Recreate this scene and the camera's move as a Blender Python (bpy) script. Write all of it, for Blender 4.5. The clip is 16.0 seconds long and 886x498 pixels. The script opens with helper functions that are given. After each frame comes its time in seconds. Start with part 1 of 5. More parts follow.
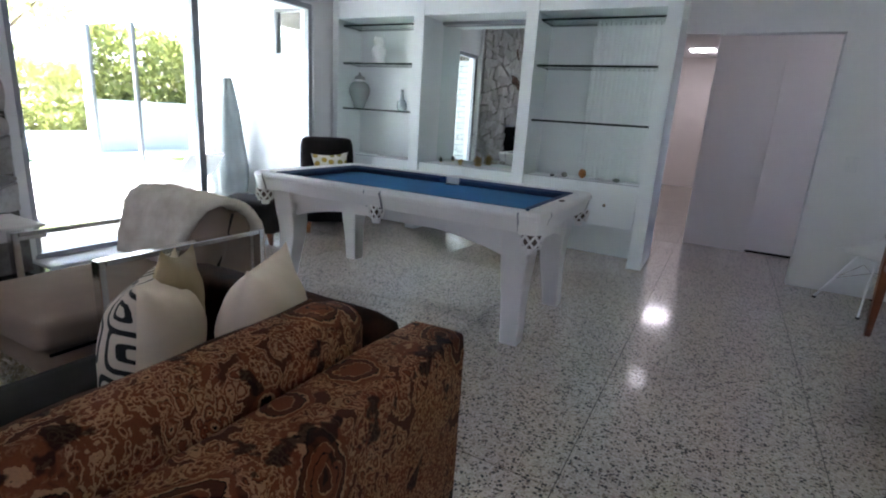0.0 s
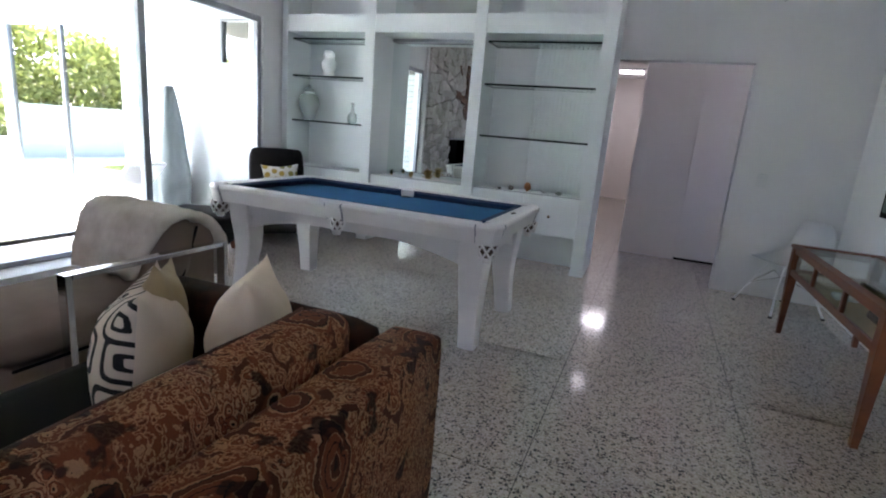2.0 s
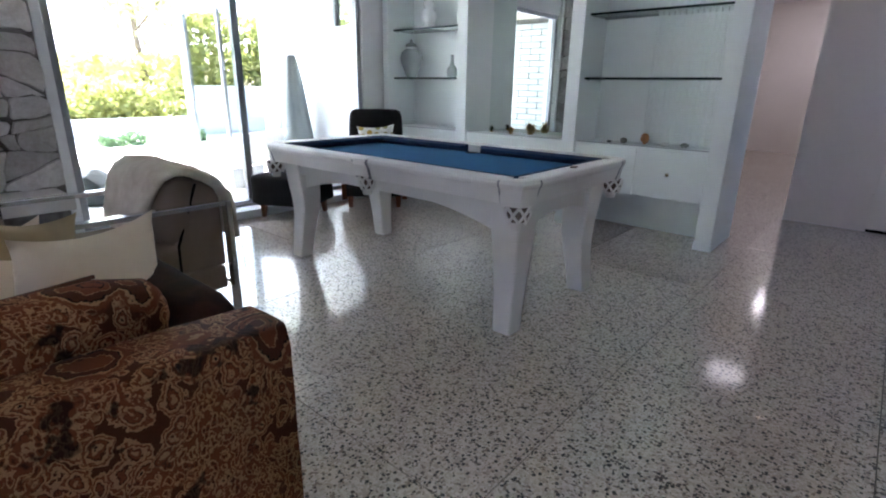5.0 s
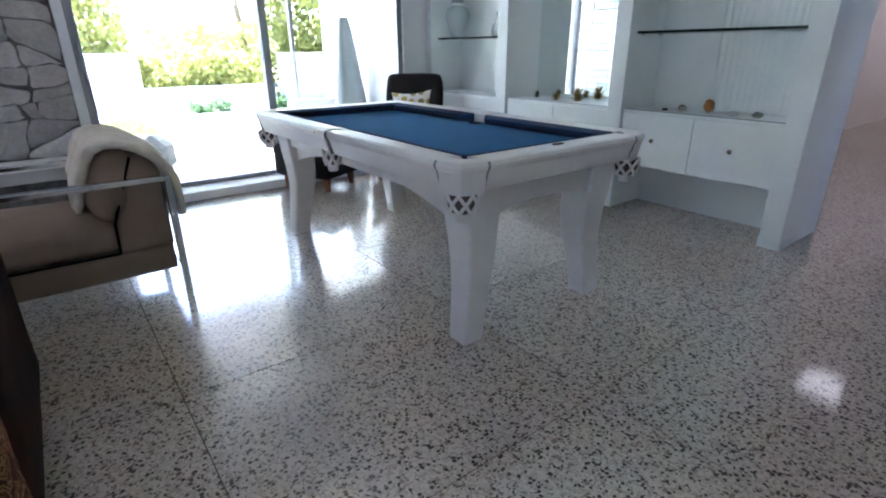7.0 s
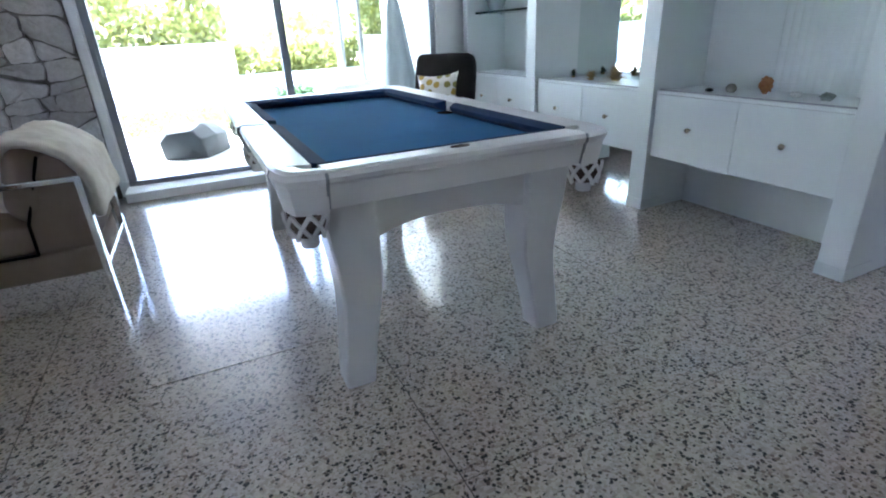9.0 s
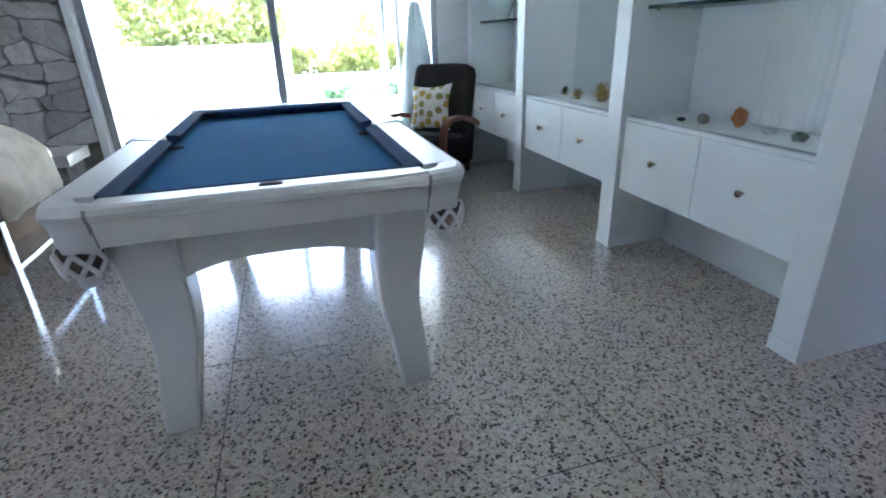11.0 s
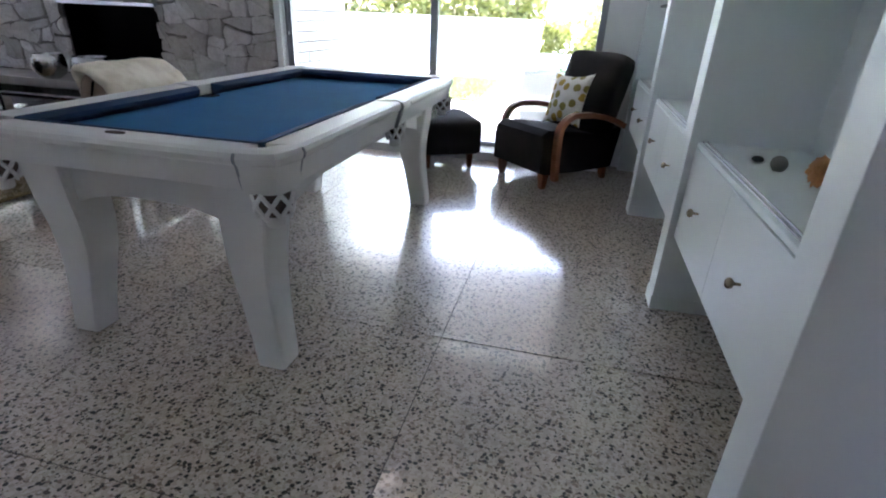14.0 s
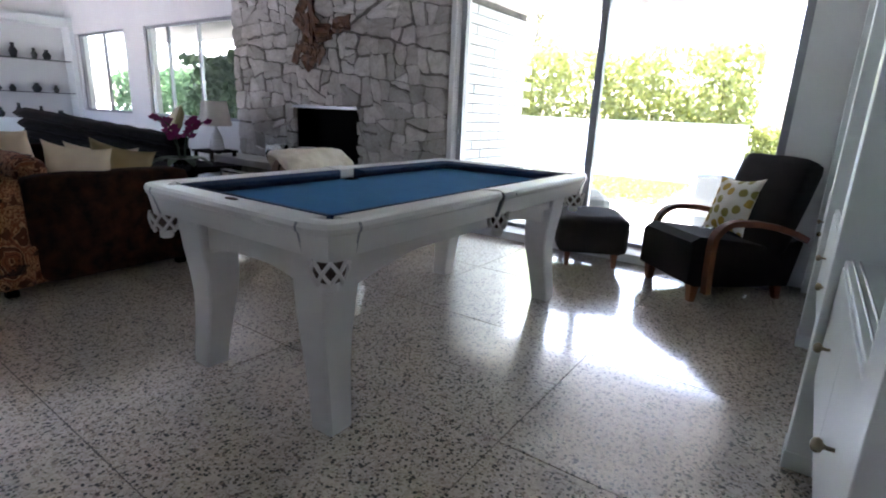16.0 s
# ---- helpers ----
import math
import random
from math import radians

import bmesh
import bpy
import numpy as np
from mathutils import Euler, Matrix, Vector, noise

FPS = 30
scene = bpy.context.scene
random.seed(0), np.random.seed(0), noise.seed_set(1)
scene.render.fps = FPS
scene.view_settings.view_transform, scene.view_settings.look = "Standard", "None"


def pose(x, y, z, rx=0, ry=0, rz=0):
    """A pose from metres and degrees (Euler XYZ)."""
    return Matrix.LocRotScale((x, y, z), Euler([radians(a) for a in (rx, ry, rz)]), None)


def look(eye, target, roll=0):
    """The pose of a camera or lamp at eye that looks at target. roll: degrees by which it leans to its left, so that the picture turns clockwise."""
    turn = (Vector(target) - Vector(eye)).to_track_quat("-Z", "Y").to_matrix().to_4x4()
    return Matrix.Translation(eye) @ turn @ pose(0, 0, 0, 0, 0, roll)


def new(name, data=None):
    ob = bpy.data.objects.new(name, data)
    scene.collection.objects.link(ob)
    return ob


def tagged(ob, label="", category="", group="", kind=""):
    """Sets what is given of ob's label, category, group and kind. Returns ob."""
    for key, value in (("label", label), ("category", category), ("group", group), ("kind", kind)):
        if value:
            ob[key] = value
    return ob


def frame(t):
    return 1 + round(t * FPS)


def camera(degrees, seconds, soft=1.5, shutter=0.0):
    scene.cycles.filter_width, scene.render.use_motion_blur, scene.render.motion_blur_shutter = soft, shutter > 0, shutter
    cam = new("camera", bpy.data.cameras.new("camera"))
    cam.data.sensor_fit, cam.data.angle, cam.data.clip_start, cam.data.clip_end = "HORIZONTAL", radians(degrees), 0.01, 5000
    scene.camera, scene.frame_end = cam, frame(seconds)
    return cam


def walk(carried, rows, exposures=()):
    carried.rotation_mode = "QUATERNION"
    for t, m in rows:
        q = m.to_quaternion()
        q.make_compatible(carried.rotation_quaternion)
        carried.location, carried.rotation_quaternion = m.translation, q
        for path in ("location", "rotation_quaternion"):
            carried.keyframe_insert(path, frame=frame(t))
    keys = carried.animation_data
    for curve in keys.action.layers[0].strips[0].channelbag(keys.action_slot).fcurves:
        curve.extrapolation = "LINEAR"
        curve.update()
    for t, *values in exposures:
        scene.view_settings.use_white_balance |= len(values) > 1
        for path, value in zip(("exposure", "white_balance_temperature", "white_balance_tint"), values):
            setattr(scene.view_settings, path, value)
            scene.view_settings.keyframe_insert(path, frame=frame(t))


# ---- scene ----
cam = camera(82.2, 16.0, soft=2.0)
PATH = [
    (0, (0.695, 1.224, 1.26), (-0.218, 2.93, 0.752), 3.7),
    (0.5, (0.679, 1.183, 1.268), (-0.262, 2.877, 0.774), 4.7),
    (1, (0.67, 1.072, 1.293), (-0.148, 2.834, 0.815), 4.5),
    (1.5, (0.663, 1.047, 1.296), (-0.045, 2.865, 0.855), 4.5),
    (2, (0.66, 1.053, 1.289), (-0.054, 2.866, 0.836), 4.8),
    (2.5, (0.695, 1.118, 1.28), (-0.137, 2.867, 0.783), 4.0),
    (3, (0.765, 1.262, 1.254), (-0.254, 2.896, 0.715), 2.1),
    (3.5, (0.857, 1.351, 1.251), (-0.259, 2.899, 0.652), 3.9),
    (3.7, (0.888, 1.371, 1.253), (-0.225, 2.914, 0.637), 4.2),
    (5.8, (1.166, 2.208, 1.152), (-0.218, 3.495, 0.499), -0.3),
    (6, (1.19, 2.269, 1.183), (-0.237, 3.49, 0.493), 0.3),
    (6.5, (1.234, 2.416, 1.179), (-0.255, 3.569, 0.506), 0.6),
    (7, (1.233, 2.623, 1.163), (-0.246, 3.754, 0.433), -0.3),
    (7.5, (1.235, 2.834, 1.164), (-0.218, 3.987, 0.414), -0.2),
    (8, (1.253, 3.036, 1.139), (-0.3, 4.075, 0.426), -2.0),
    (8.2, (1.277, 3.159, 1.134), (-0.35, 4.084, 0.428), -3.2),
    (10.3, (1.301, 4.014, 1.151), (-0.409, 4.678, 0.353), -2.9),
    (10.5, (1.312, 4.107, 1.133), (-0.422, 4.734, 0.36), -2.7),
    (11, (1.328, 4.333, 1.171), (-0.444, 4.844, 0.397), -1.8),
    (11.5, (1.293, 4.541, 1.16), (-0.479, 5.051, 0.383), -0.9),
    (12, (1.224, 4.77, 1.177), (-0.512, 5.231, 0.298), -0.1),
    (12.5, (1.18, 4.987, 1.171), (-0.611, 5.322, 0.346), 0.4),
    (13, (1.17, 5.19, 1.165), (-0.672, 5.175, 0.386), 0.9),
    (13.5, (1.156, 5.382, 1.172), (-0.662, 5.138, 0.376), 2.3),
    (14, (1.097, 5.556, 1.158), (-0.672, 5.145, 0.319), 2.4),
    (14.5, (1.01, 5.696, 1.169), (-0.719, 5.139, 0.333), 3.4),
    (15, (0.965, 5.797, 1.157), (-0.713, 5.001, 0.416), 0.9),
    (15.5, (0.934, 5.911, 1.162), (-0.689, 4.927, 0.532), 2.6),
    (16, (0.888, 5.912, 1.132), (-0.69, 4.798, 0.612), 2.4),
]
EXPOSURES = [(0.0, 3.88, 5950, 22), (3.5, 3.86, 6100, 24), (7.0, 4.04, 5700, 21), (11.0, 4.27, 5400, 19), (13.0, 4.06, 5750, 23), (16.0, 3.66, 6050, 24)]
walk(cam, [(t, look(eye, target, roll)) for t, eye, target, roll in PATH], EXPOSURES)

# ---- light ----
world = bpy.data.worlds.new("sky_world")
scene.world = world
world.use_nodes = True
wn, wl = world.node_tree.nodes, world.node_tree.links
sky = wn.new("ShaderNodeTexSky")
sky.sky_type, sky.sun_disc = "NISHITA", False
sky.sun_elevation, sky.sun_rotation = radians(55), radians(-128)
sky.dust_density, sky.air_density = 3.0, 0.7
wl.new(sky.outputs[0], wn["Background"].inputs[0])
wn["Background"].inputs[1].default_value = 0.15
sun = new("sun", bpy.data.lights.new("sun", "SUN"))
sun.data.energy, sun.data.angle, sun.data.color = 5.0, radians(0.53), (1.0, 0.96, 0.9)
sun.matrix_world = look((0, 0, 0), (0.45, 0.35, -0.82))


# ---- materials ----
def material(name, rough=0.5, metal=0.0):
    m = bpy.data.materials.new(name)
    m.use_nodes = True
    b = m.node_tree.nodes["Principled BSDF"]
    b.inputs["Roughness"].default_value, b.inputs["Metallic"].default_value = rough, metal
    return m, m.node_tree.nodes, m.node_tree.links, b


def ramp(nodes, links, source, stops, constant=False):
    r = nodes.new("ShaderNodeValToRGB")
    r.color_ramp.interpolation = "CONSTANT" if constant else "LINEAR"
    e = r.color_ramp.elements
    while len(e) < len(stops):
        e.new(0.5)
    for k, (p, c) in zip(e, stops):
        k.position, k.color = p, (*c, 1)
    links.new(source, r.inputs[0])
    return r.outputs[0]


def noise_of(nodes, links, vector, scale, detail=4, rough=0.55, dist=0.0):
    n = nodes.new("ShaderNodeTexNoise")
    n.inputs["Scale"].default_value, n.inputs["Detail"].default_value = scale, detail
    n.inputs["Roughness"].default_value, n.inputs["Distortion"].default_value = rough, dist
    if vector:
        links.new(vector, n.inputs["Vector"])
    return n


def bump(nodes, links, b, height, strength, distance):
    n = nodes.new("ShaderNodeBump")
    n.inputs["Strength"].default_value, n.inputs["Distance"].default_value = strength, distance
    links.new(height, n.inputs["Height"])
    links.new(n.outputs[0], b.inputs["Normal"])
    return n


def mixed(nodes, links, fac, a, c, mode="MIX"):
    n = nodes.new("ShaderNodeMix")
    n.data_type, n.blend_type = "RGBA", mode
    for k, v in ((0, fac), (6, a), (7, c)):
        if isinstance(v, (int, float)):
            n.inputs[k].default_value = v
        elif isinstance(v, tuple):
            n.inputs[k].default_value = (*v, 1)
        else:
            links.new(v, n.inputs[k])
    return n.outputs[2]


def place(nodes, kind="Object"):
    if kind == "World":
        return nodes.new("ShaderNodeNewGeometry").outputs["Position"]
    return nodes.new("ShaderNodeTexCoord").outputs[kind]


def plain(name, dark, light, rough, scale=6.0, fine=120.0, relief=0.15, depth=0.002, metal=0.0, kind="Object", rough_var=0.08):
    """Two-scale variation between two near colours, with a fine relief."""
    m, n, l, b = material(name, rough, metal)
    v = place(n, kind)
    big = noise_of(n, l, v, scale, 5)
    small = noise_of(n, l, v, fine, 3)
    c = ramp(n, l, big.outputs[0], [(0.3, dark), (0.7, light)])
    c = mixed(n, l, 0.12, c, ramp(n, l, small.outputs[0], [(0.3, dark), (0.7, light)]), "OVERLAY")
    l.new(c, b.inputs["Base Color"])
    rr = n.new("ShaderNodeMapRange")
    rr.inputs[3].default_value, rr.inputs[4].default_value = rough - rough_var, rough + rough_var
    l.new(big.outputs[0], rr.inputs[0])
    l.new(rr.outputs[0], b.inputs["Roughness"])
    bump(n, l, b, small.outputs[0], relief, depth)
    return m


def terrazzo():
    m, n, l, b = material("terrazzo", 0.16)
    b.inputs["Specular IOR Level"].default_value, b.inputs["IOR"].default_value = 0.6, 1.5
    b.inputs["Coat Weight"].default_value, b.inputs["Coat Roughness"].default_value, b.inputs["Coat IOR"].default_value = 1.0, 0.10, 1.95
    v = place(n, "World")
    warp = noise_of(n, l, v, 30, 2)
    add = n.new("ShaderNodeVectorMath")
    add.operation = "MULTIPLY_ADD"
    add.inputs[1].default_value = (0.007, 0.007, 0.0)
    l.new(warp.outputs["Color"], add.inputs[0])
    l.new(v, add.inputs[2])
    flat = n.new("ShaderNodeVectorMath")
    flat.operation = "MULTIPLY"
    flat.inputs[1].default_value = (1, 1, 0)
    l.new(add.outputs[0], flat.inputs[0])
    def chips(scale):
        w = n.new("ShaderNodeTexVoronoi")
        w.inputs["Scale"].default_value = scale
        l.new(flat.outputs[0], w.inputs["Vector"])
        split = n.new("ShaderNodeSeparateColor")
        l.new(w.outputs["Color"], split.inputs[0])
        return w, split.outputs[0]
    w1, r1 = chips(80)
    w2, r2 = chips(140)
    big = ramp(n, l, r1, [(0.0, (0.010, 0.009, 0.008)), (0.125, (0.075, 0.052, 0.038)), (0.185, (0.26, 0.205, 0.16)), (0.26, (0.53, 0.475, 0.41)), (0.55, (0.65, 0.60, 0.535)), (0.86, (0.44, 0.385, 0.325))], True)
    fine = ramp(n, l, r2, [(0.0, (0.014, 0.012, 0.010)), (0.085, (0.24, 0.185, 0.14)), (0.18, (0.62, 0.565, 0.495)), (0.80, (0.46, 0.40, 0.335))], True)
    c = mixed(n, l, ramp(n, l, w1.outputs["Distance"], [(0.50, (0, 0, 0)), (0.60, (1, 1, 1))]), big, fine)
    tone = noise_of(n, l, v, 0.8, 4)
    c = mixed(n, l, 0.75, c, ramp(n, l, tone.outputs[0], [(0.3, (0.78, 0.69, 0.62)), (0.7, (0.93, 0.895, 0.855))]), "MULTIPLY")
    l.new(c, b.inputs["Base Color"])
    smear = noise_of(n, l, v, 3.0, 6)
    rr = n.new("ShaderNodeMapRange")
    rr.inputs[3].default_value, rr.inputs[4].default_value = 0.24, 0.38
    l.new(smear.outputs[0], rr.inputs[0])
    l.new(rr.outputs[0], b.inputs["Roughness"])
    wave = noise_of(n, l, v, 7.0, 2)
    bump(n, l, b, wave.outputs[0], 0.03, 0.006)
    return m


def glassy(name, tint=(0.93, 0.98, 0.96), rough=0.0, gloss=0.025):
    """Thin clear glass: straight-through light with a mirror gloss on top."""
    m, n, l, b = material(name)
    t = n.new("ShaderNodeBsdfTransparent")
    t.inputs[0].default_value = (*tint, 1)
    g = n.new("ShaderNodeBsdfGlossy")
    g.inputs["Roughness"].default_value = rough
    f = n.new("ShaderNodeLayerWeight")
    f.inputs[0].default_value = 0.5
    p = n.new("ShaderNodeMath")
    p.operation, p.inputs[1].default_value = "POWER", 5.0
    l.new(f.outputs["Facing"], p.inputs[0])
    q = n.new("ShaderNodeMath")
    q.operation, q.inputs[1].default_value, q.inputs[2].default_value = "MULTIPLY_ADD", 0.94, gloss
    l.new(p.outputs[0], q.inputs[0])
    x = n.new("ShaderNodeMixShader")
    l.new(q.outputs[0], x.inputs[0])
    l.new(t.outputs[0], x.inputs[1])
    l.new(g.outputs[0], x.inputs[2])
    l.new(x.outputs[0], n["Material Output"].inputs[0])
    return m


def glow(name, colour, power):
    m, n, l, b = material(name)
    b.inputs["Emission Color"].default_value, b.inputs["Emission Strength"].default_value = (*colour, 1), power
    return m


WALL = plain("white_wall_paint", (0.74, 0.75, 0.75), (0.80, 0.81, 0.81), 0.6, 1.2, 90, 0.10, 0.002, kind="World")
HALLPAINT = plain("hall_wall_paint", (0.74, 0.695, 0.665), (0.79, 0.745, 0.715), 0.6, 1.2, 90, 0.1, 0.002, kind="World")
UNITPAINT = plain("white_satin_paint", (0.735, 0.785, 0.78), (0.785, 0.83, 0.825), 0.38, 2.0, 70, 0.05, 0.001)
TABLEPAINT = plain("white_lacquer", (0.78, 0.765, 0.745), (0.83, 0.815, 0.795), 0.32, 3.0, 60, 0.04, 0.001)
CEILPAINT = plain("ceiling_paint", (0.76, 0.76, 0.75), (0.80, 0.80, 0.79), 0.8, 1.0, 60, 0.1, 0.003, kind="World")
FLOOR = terrazzo()
GROUT = plain("divider_strip", (0.045, 0.036, 0.028), (0.085, 0.07, 0.055), 0.6, 4, 60)
ALU = plain("anodised_aluminium", (0.30, 0.31, 0.33), (0.38, 0.39, 0.41), 0.38, 3, 200, 0.05, 0.0005, 0.9)
CHROME = plain("polished_chrome", (0.72, 0.73, 0.75), (0.80, 0.81, 0.82), 0.12, 5, 100, 0.02, 0.0003, 1.0, rough_var=0.04)
GLASS = glassy("window_glass")
SHELFGLASS = glassy("shelf_glass", (0.90, 0.97, 0.94))
MIRROR, _, _, _b = material("mirror_silver", 0.0, 1.0)
_b.inputs["Base Color"].default_value = (0.80, 0.86, 0.84, 1)
FELT = plain("blue_billiard_cloth", (0.020, 0.122, 0.265), (0.030, 0.148, 0.305), 0.9, 4, 700, 0.25, 0.0008)
FELT.node_tree.nodes["Principled BSDF"].inputs["Sheen Weight"].default_value = 0.10
FELT.node_tree.nodes["Principled BSDF"].inputs["Sheen Tint"].default_value = (0.35, 0.65, 0.9, 1)
# Darker copy of the blue cloth; the cushions' shade is in its colour.
FELTSHADE = plain("shaded_cushion_cloth", (0.008, 0.036, 0.10), (0.012, 0.048, 0.13), 0.9, 4, 700, 0.25, 0.0008)
# Sofa shade put into colour: near-black stand-ins for the paisley velvet.
VELVETSHADE = plain("shade_brown_velvet", (0.003, 0.0012, 0.0008), (0.007, 0.003, 0.002), 0.85, 10, 200, 0.3, 0.002)
ARMSHADE = plain("arm_shade_velvet", (0.010, 0.0036, 0.002), (0.050, 0.018, 0.009), 0.85, 14, 200, 0.3, 0.002)
LEDGESTONE = plain("pale_speckled_stone", (0.42, 0.40, 0.37), (0.60, 0.58, 0.55), 0.45, 3, 120, 0.2, 0.002)
PATIO = plain("pale_concrete_paving", (0.62, 0.60, 0.56), (0.74, 0.72, 0.69), 0.8, 1.2, 40, 0.2, 0.004, kind="World")
BLACK = plain("flat_black", (0.002, 0.002, 0.002), (0.005, 0.0045, 0.004), 0.85, 6, 80)
VELVET = plain("brown_velvet", (0.05, 0.018, 0.008), (0.16, 0.06, 0.025), 0.8, 12, 200)
TAUPE = plain("taupe_upholstery", (0.25, 0.182, 0.132), (0.32, 0.24, 0.18), 0.85, 5, 500, 0.3, 0.001)
CHARCOAL = plain("charcoal_upholstery", (0.014, 0.012, 0.012), (0.028, 0.024, 0.023), 0.8, 5, 500, 0.3, 0.001)
BRASS = plain("aged_brass", (0.24, 0.20, 0.14), (0.40, 0.34, 0.25), 0.28, 20, 200, 0.1, 0.0005, 1.0)
GLASSEDGE = plain("green_glass_edge", (0.010, 0.022, 0.020), (0.02, 0.04, 0.036), 0.15, 8, 80)
CREAMFUR = plain("cream_fleece", (0.58, 0.50, 0.40), (0.80, 0.73, 0.63), 0.95, 9, 160, 0.5, 0.004)
IVORY = plain("ivory_cotton", (0.71, 0.58, 0.44), (0.81, 0.69, 0.55), 0.9, 5, 420, 0.5, 0.0015)
TAN = plain("tan_linen", (0.36, 0.27, 0.15), (0.46, 0.36, 0.21), 0.9, 6, 420, 0.5, 0.0015)
for _m in (VELVETSHADE, ARMSHADE, CHARCOAL, BLACK, FELT, GLASSEDGE):
    _m.node_tree.nodes["Principled BSDF"].inputs["Specular IOR Level"].default_value = 0.1
WOOD = plain("orange_brown_wood", (0.14, 0.040, 0.013), (0.25, 0.080, 0.026), 0.42, 9, 90, 0.1, 0.001)
DARKLEATHER = plain("dark_brown_leather", (0.004, 0.0026, 0.002), (0.012, 0.0075, 0.0055), 0.7, 6, 150, 0.3, 0.001)
DARKLEATHER.node_tree.nodes["Principled BSDF"].inputs["Specular IOR Level"].default_value = 0.06
BLACKSTONE = plain("polished_black_granite", (0.008, 0.008, 0.009), (0.02, 0.02, 0.022), 0.08, 10, 200)
GREYROCK = plain("dark_grey_boulder", (0.012, 0.016, 0.018), (0.034, 0.042, 0.046), 0.85, 9, 60, 0.6, 0.01)
COVER = plain("grey_green_canvas_cover", (0.15, 0.175, 0.18), (0.25, 0.28, 0.285), 0.75, 4, 90, 0.3, 0.003)
NETTING = plain("white_leather_net", (0.70, 0.68, 0.65), (0.80, 0.78, 0.76), 0.55, 20, 200)
# Shade between the net straps as colour; also dark trim and the unlit lens.
SHADOWGAP = plain("net_shade_and_dark_trim", (0.09, 0.06, 0.05), (0.15, 0.11, 0.09), 0.8, 20, 200)
RUST = plain("rusted_copper", (0.04, 0.018, 0.010), (0.19, 0.09, 0.04), 0.6, 14, 90, 0.6, 0.004, 0.2)
PORCELAIN = plain("white_porcelain", (0.74, 0.76, 0.76), (0.82, 0.84, 0.84), 0.15, 8, 50)
CORAL = plain("orange_coral", (0.40, 0.16, 0.05), (0.62, 0.34, 0.15), 0.8, 30, 160, 0.8, 0.004)
GOLDTUFT = plain("golden_dry_plant", (0.28, 0.20, 0.07), (0.48, 0.36, 0.15), 0.8, 30, 90)
ORCHID = plain("magenta_petal", (0.22, 0.012, 0.09), (0.42, 0.03, 0.20), 0.6, 30, 90)
LEAFDARK = plain("dark_leaf", (0.012, 0.03, 0.008), (0.03, 0.06, 0.015), 0.5, 20, 90)
LAMPSHADE = plain("white_linen_shade", (0.62, 0.59, 0.53), (0.70, 0.67, 0.61), 0.9, 8, 300)
BRICKWHITE = plain("white_painted_brick", (0.56, 0.59, 0.60), (0.68, 0.71, 0.72), 0.7, 5, 60, 0.5, 0.004, kind="World")
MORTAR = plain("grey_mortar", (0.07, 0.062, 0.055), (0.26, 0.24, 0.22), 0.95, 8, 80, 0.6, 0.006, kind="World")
SHELLWHITE = plain("white_moulded_shell", (0.80, 0.81, 0.82), (0.85, 0.86, 0.87), 0.3, 5, 60, 0.03, 0.0005)
GRASS = plain("lawn", (0.10, 0.13, 0.035), (0.18, 0.22, 0.07), 0.9, 2, 60, kind="World")

def stone():
    m, n, l, b = material("pale_quarry_stone", 0.85)
    v = place(n, "World")
    info = n.new("ShaderNodeObjectInfo")
    own = ramp(n, l, info.outputs["Random"], [(0.0, (0.43, 0.41, 0.38)), (0.3, (0.54, 0.52, 0.49)), (0.65, (0.63, 0.61, 0.58)), (1.0, (0.72, 0.70, 0.67))])
    patch = noise_of(n, l, v, 5.0, 6, 0.65, 0.6)
    grain = noise_of(n, l, v, 38.0, 6, 0.7)
    c = mixed(n, l, 0.75, own, ramp(n, l, patch.outputs[0], [(0.32, (0.68, 0.65, 0.62)), (0.6, (1, 1, 1))]), "MULTIPLY")
    c = mixed(n, l, 0.5, c, ramp(n, l, grain.outputs[0], [(0.35, (0.66, 0.64, 0.61)), (0.65, (1, 1, 1))]), "MULTIPLY")
    l.new(c, b.inputs["Base Color"])
    sum_ = n.new("ShaderNodeMath")
    l.new(patch.outputs[0], sum_.inputs[0]); l.new(grain.outputs[0], sum_.inputs[1])
    bump(n, l, b, sum_.outputs[0], 0.7, 0.012)
    return m


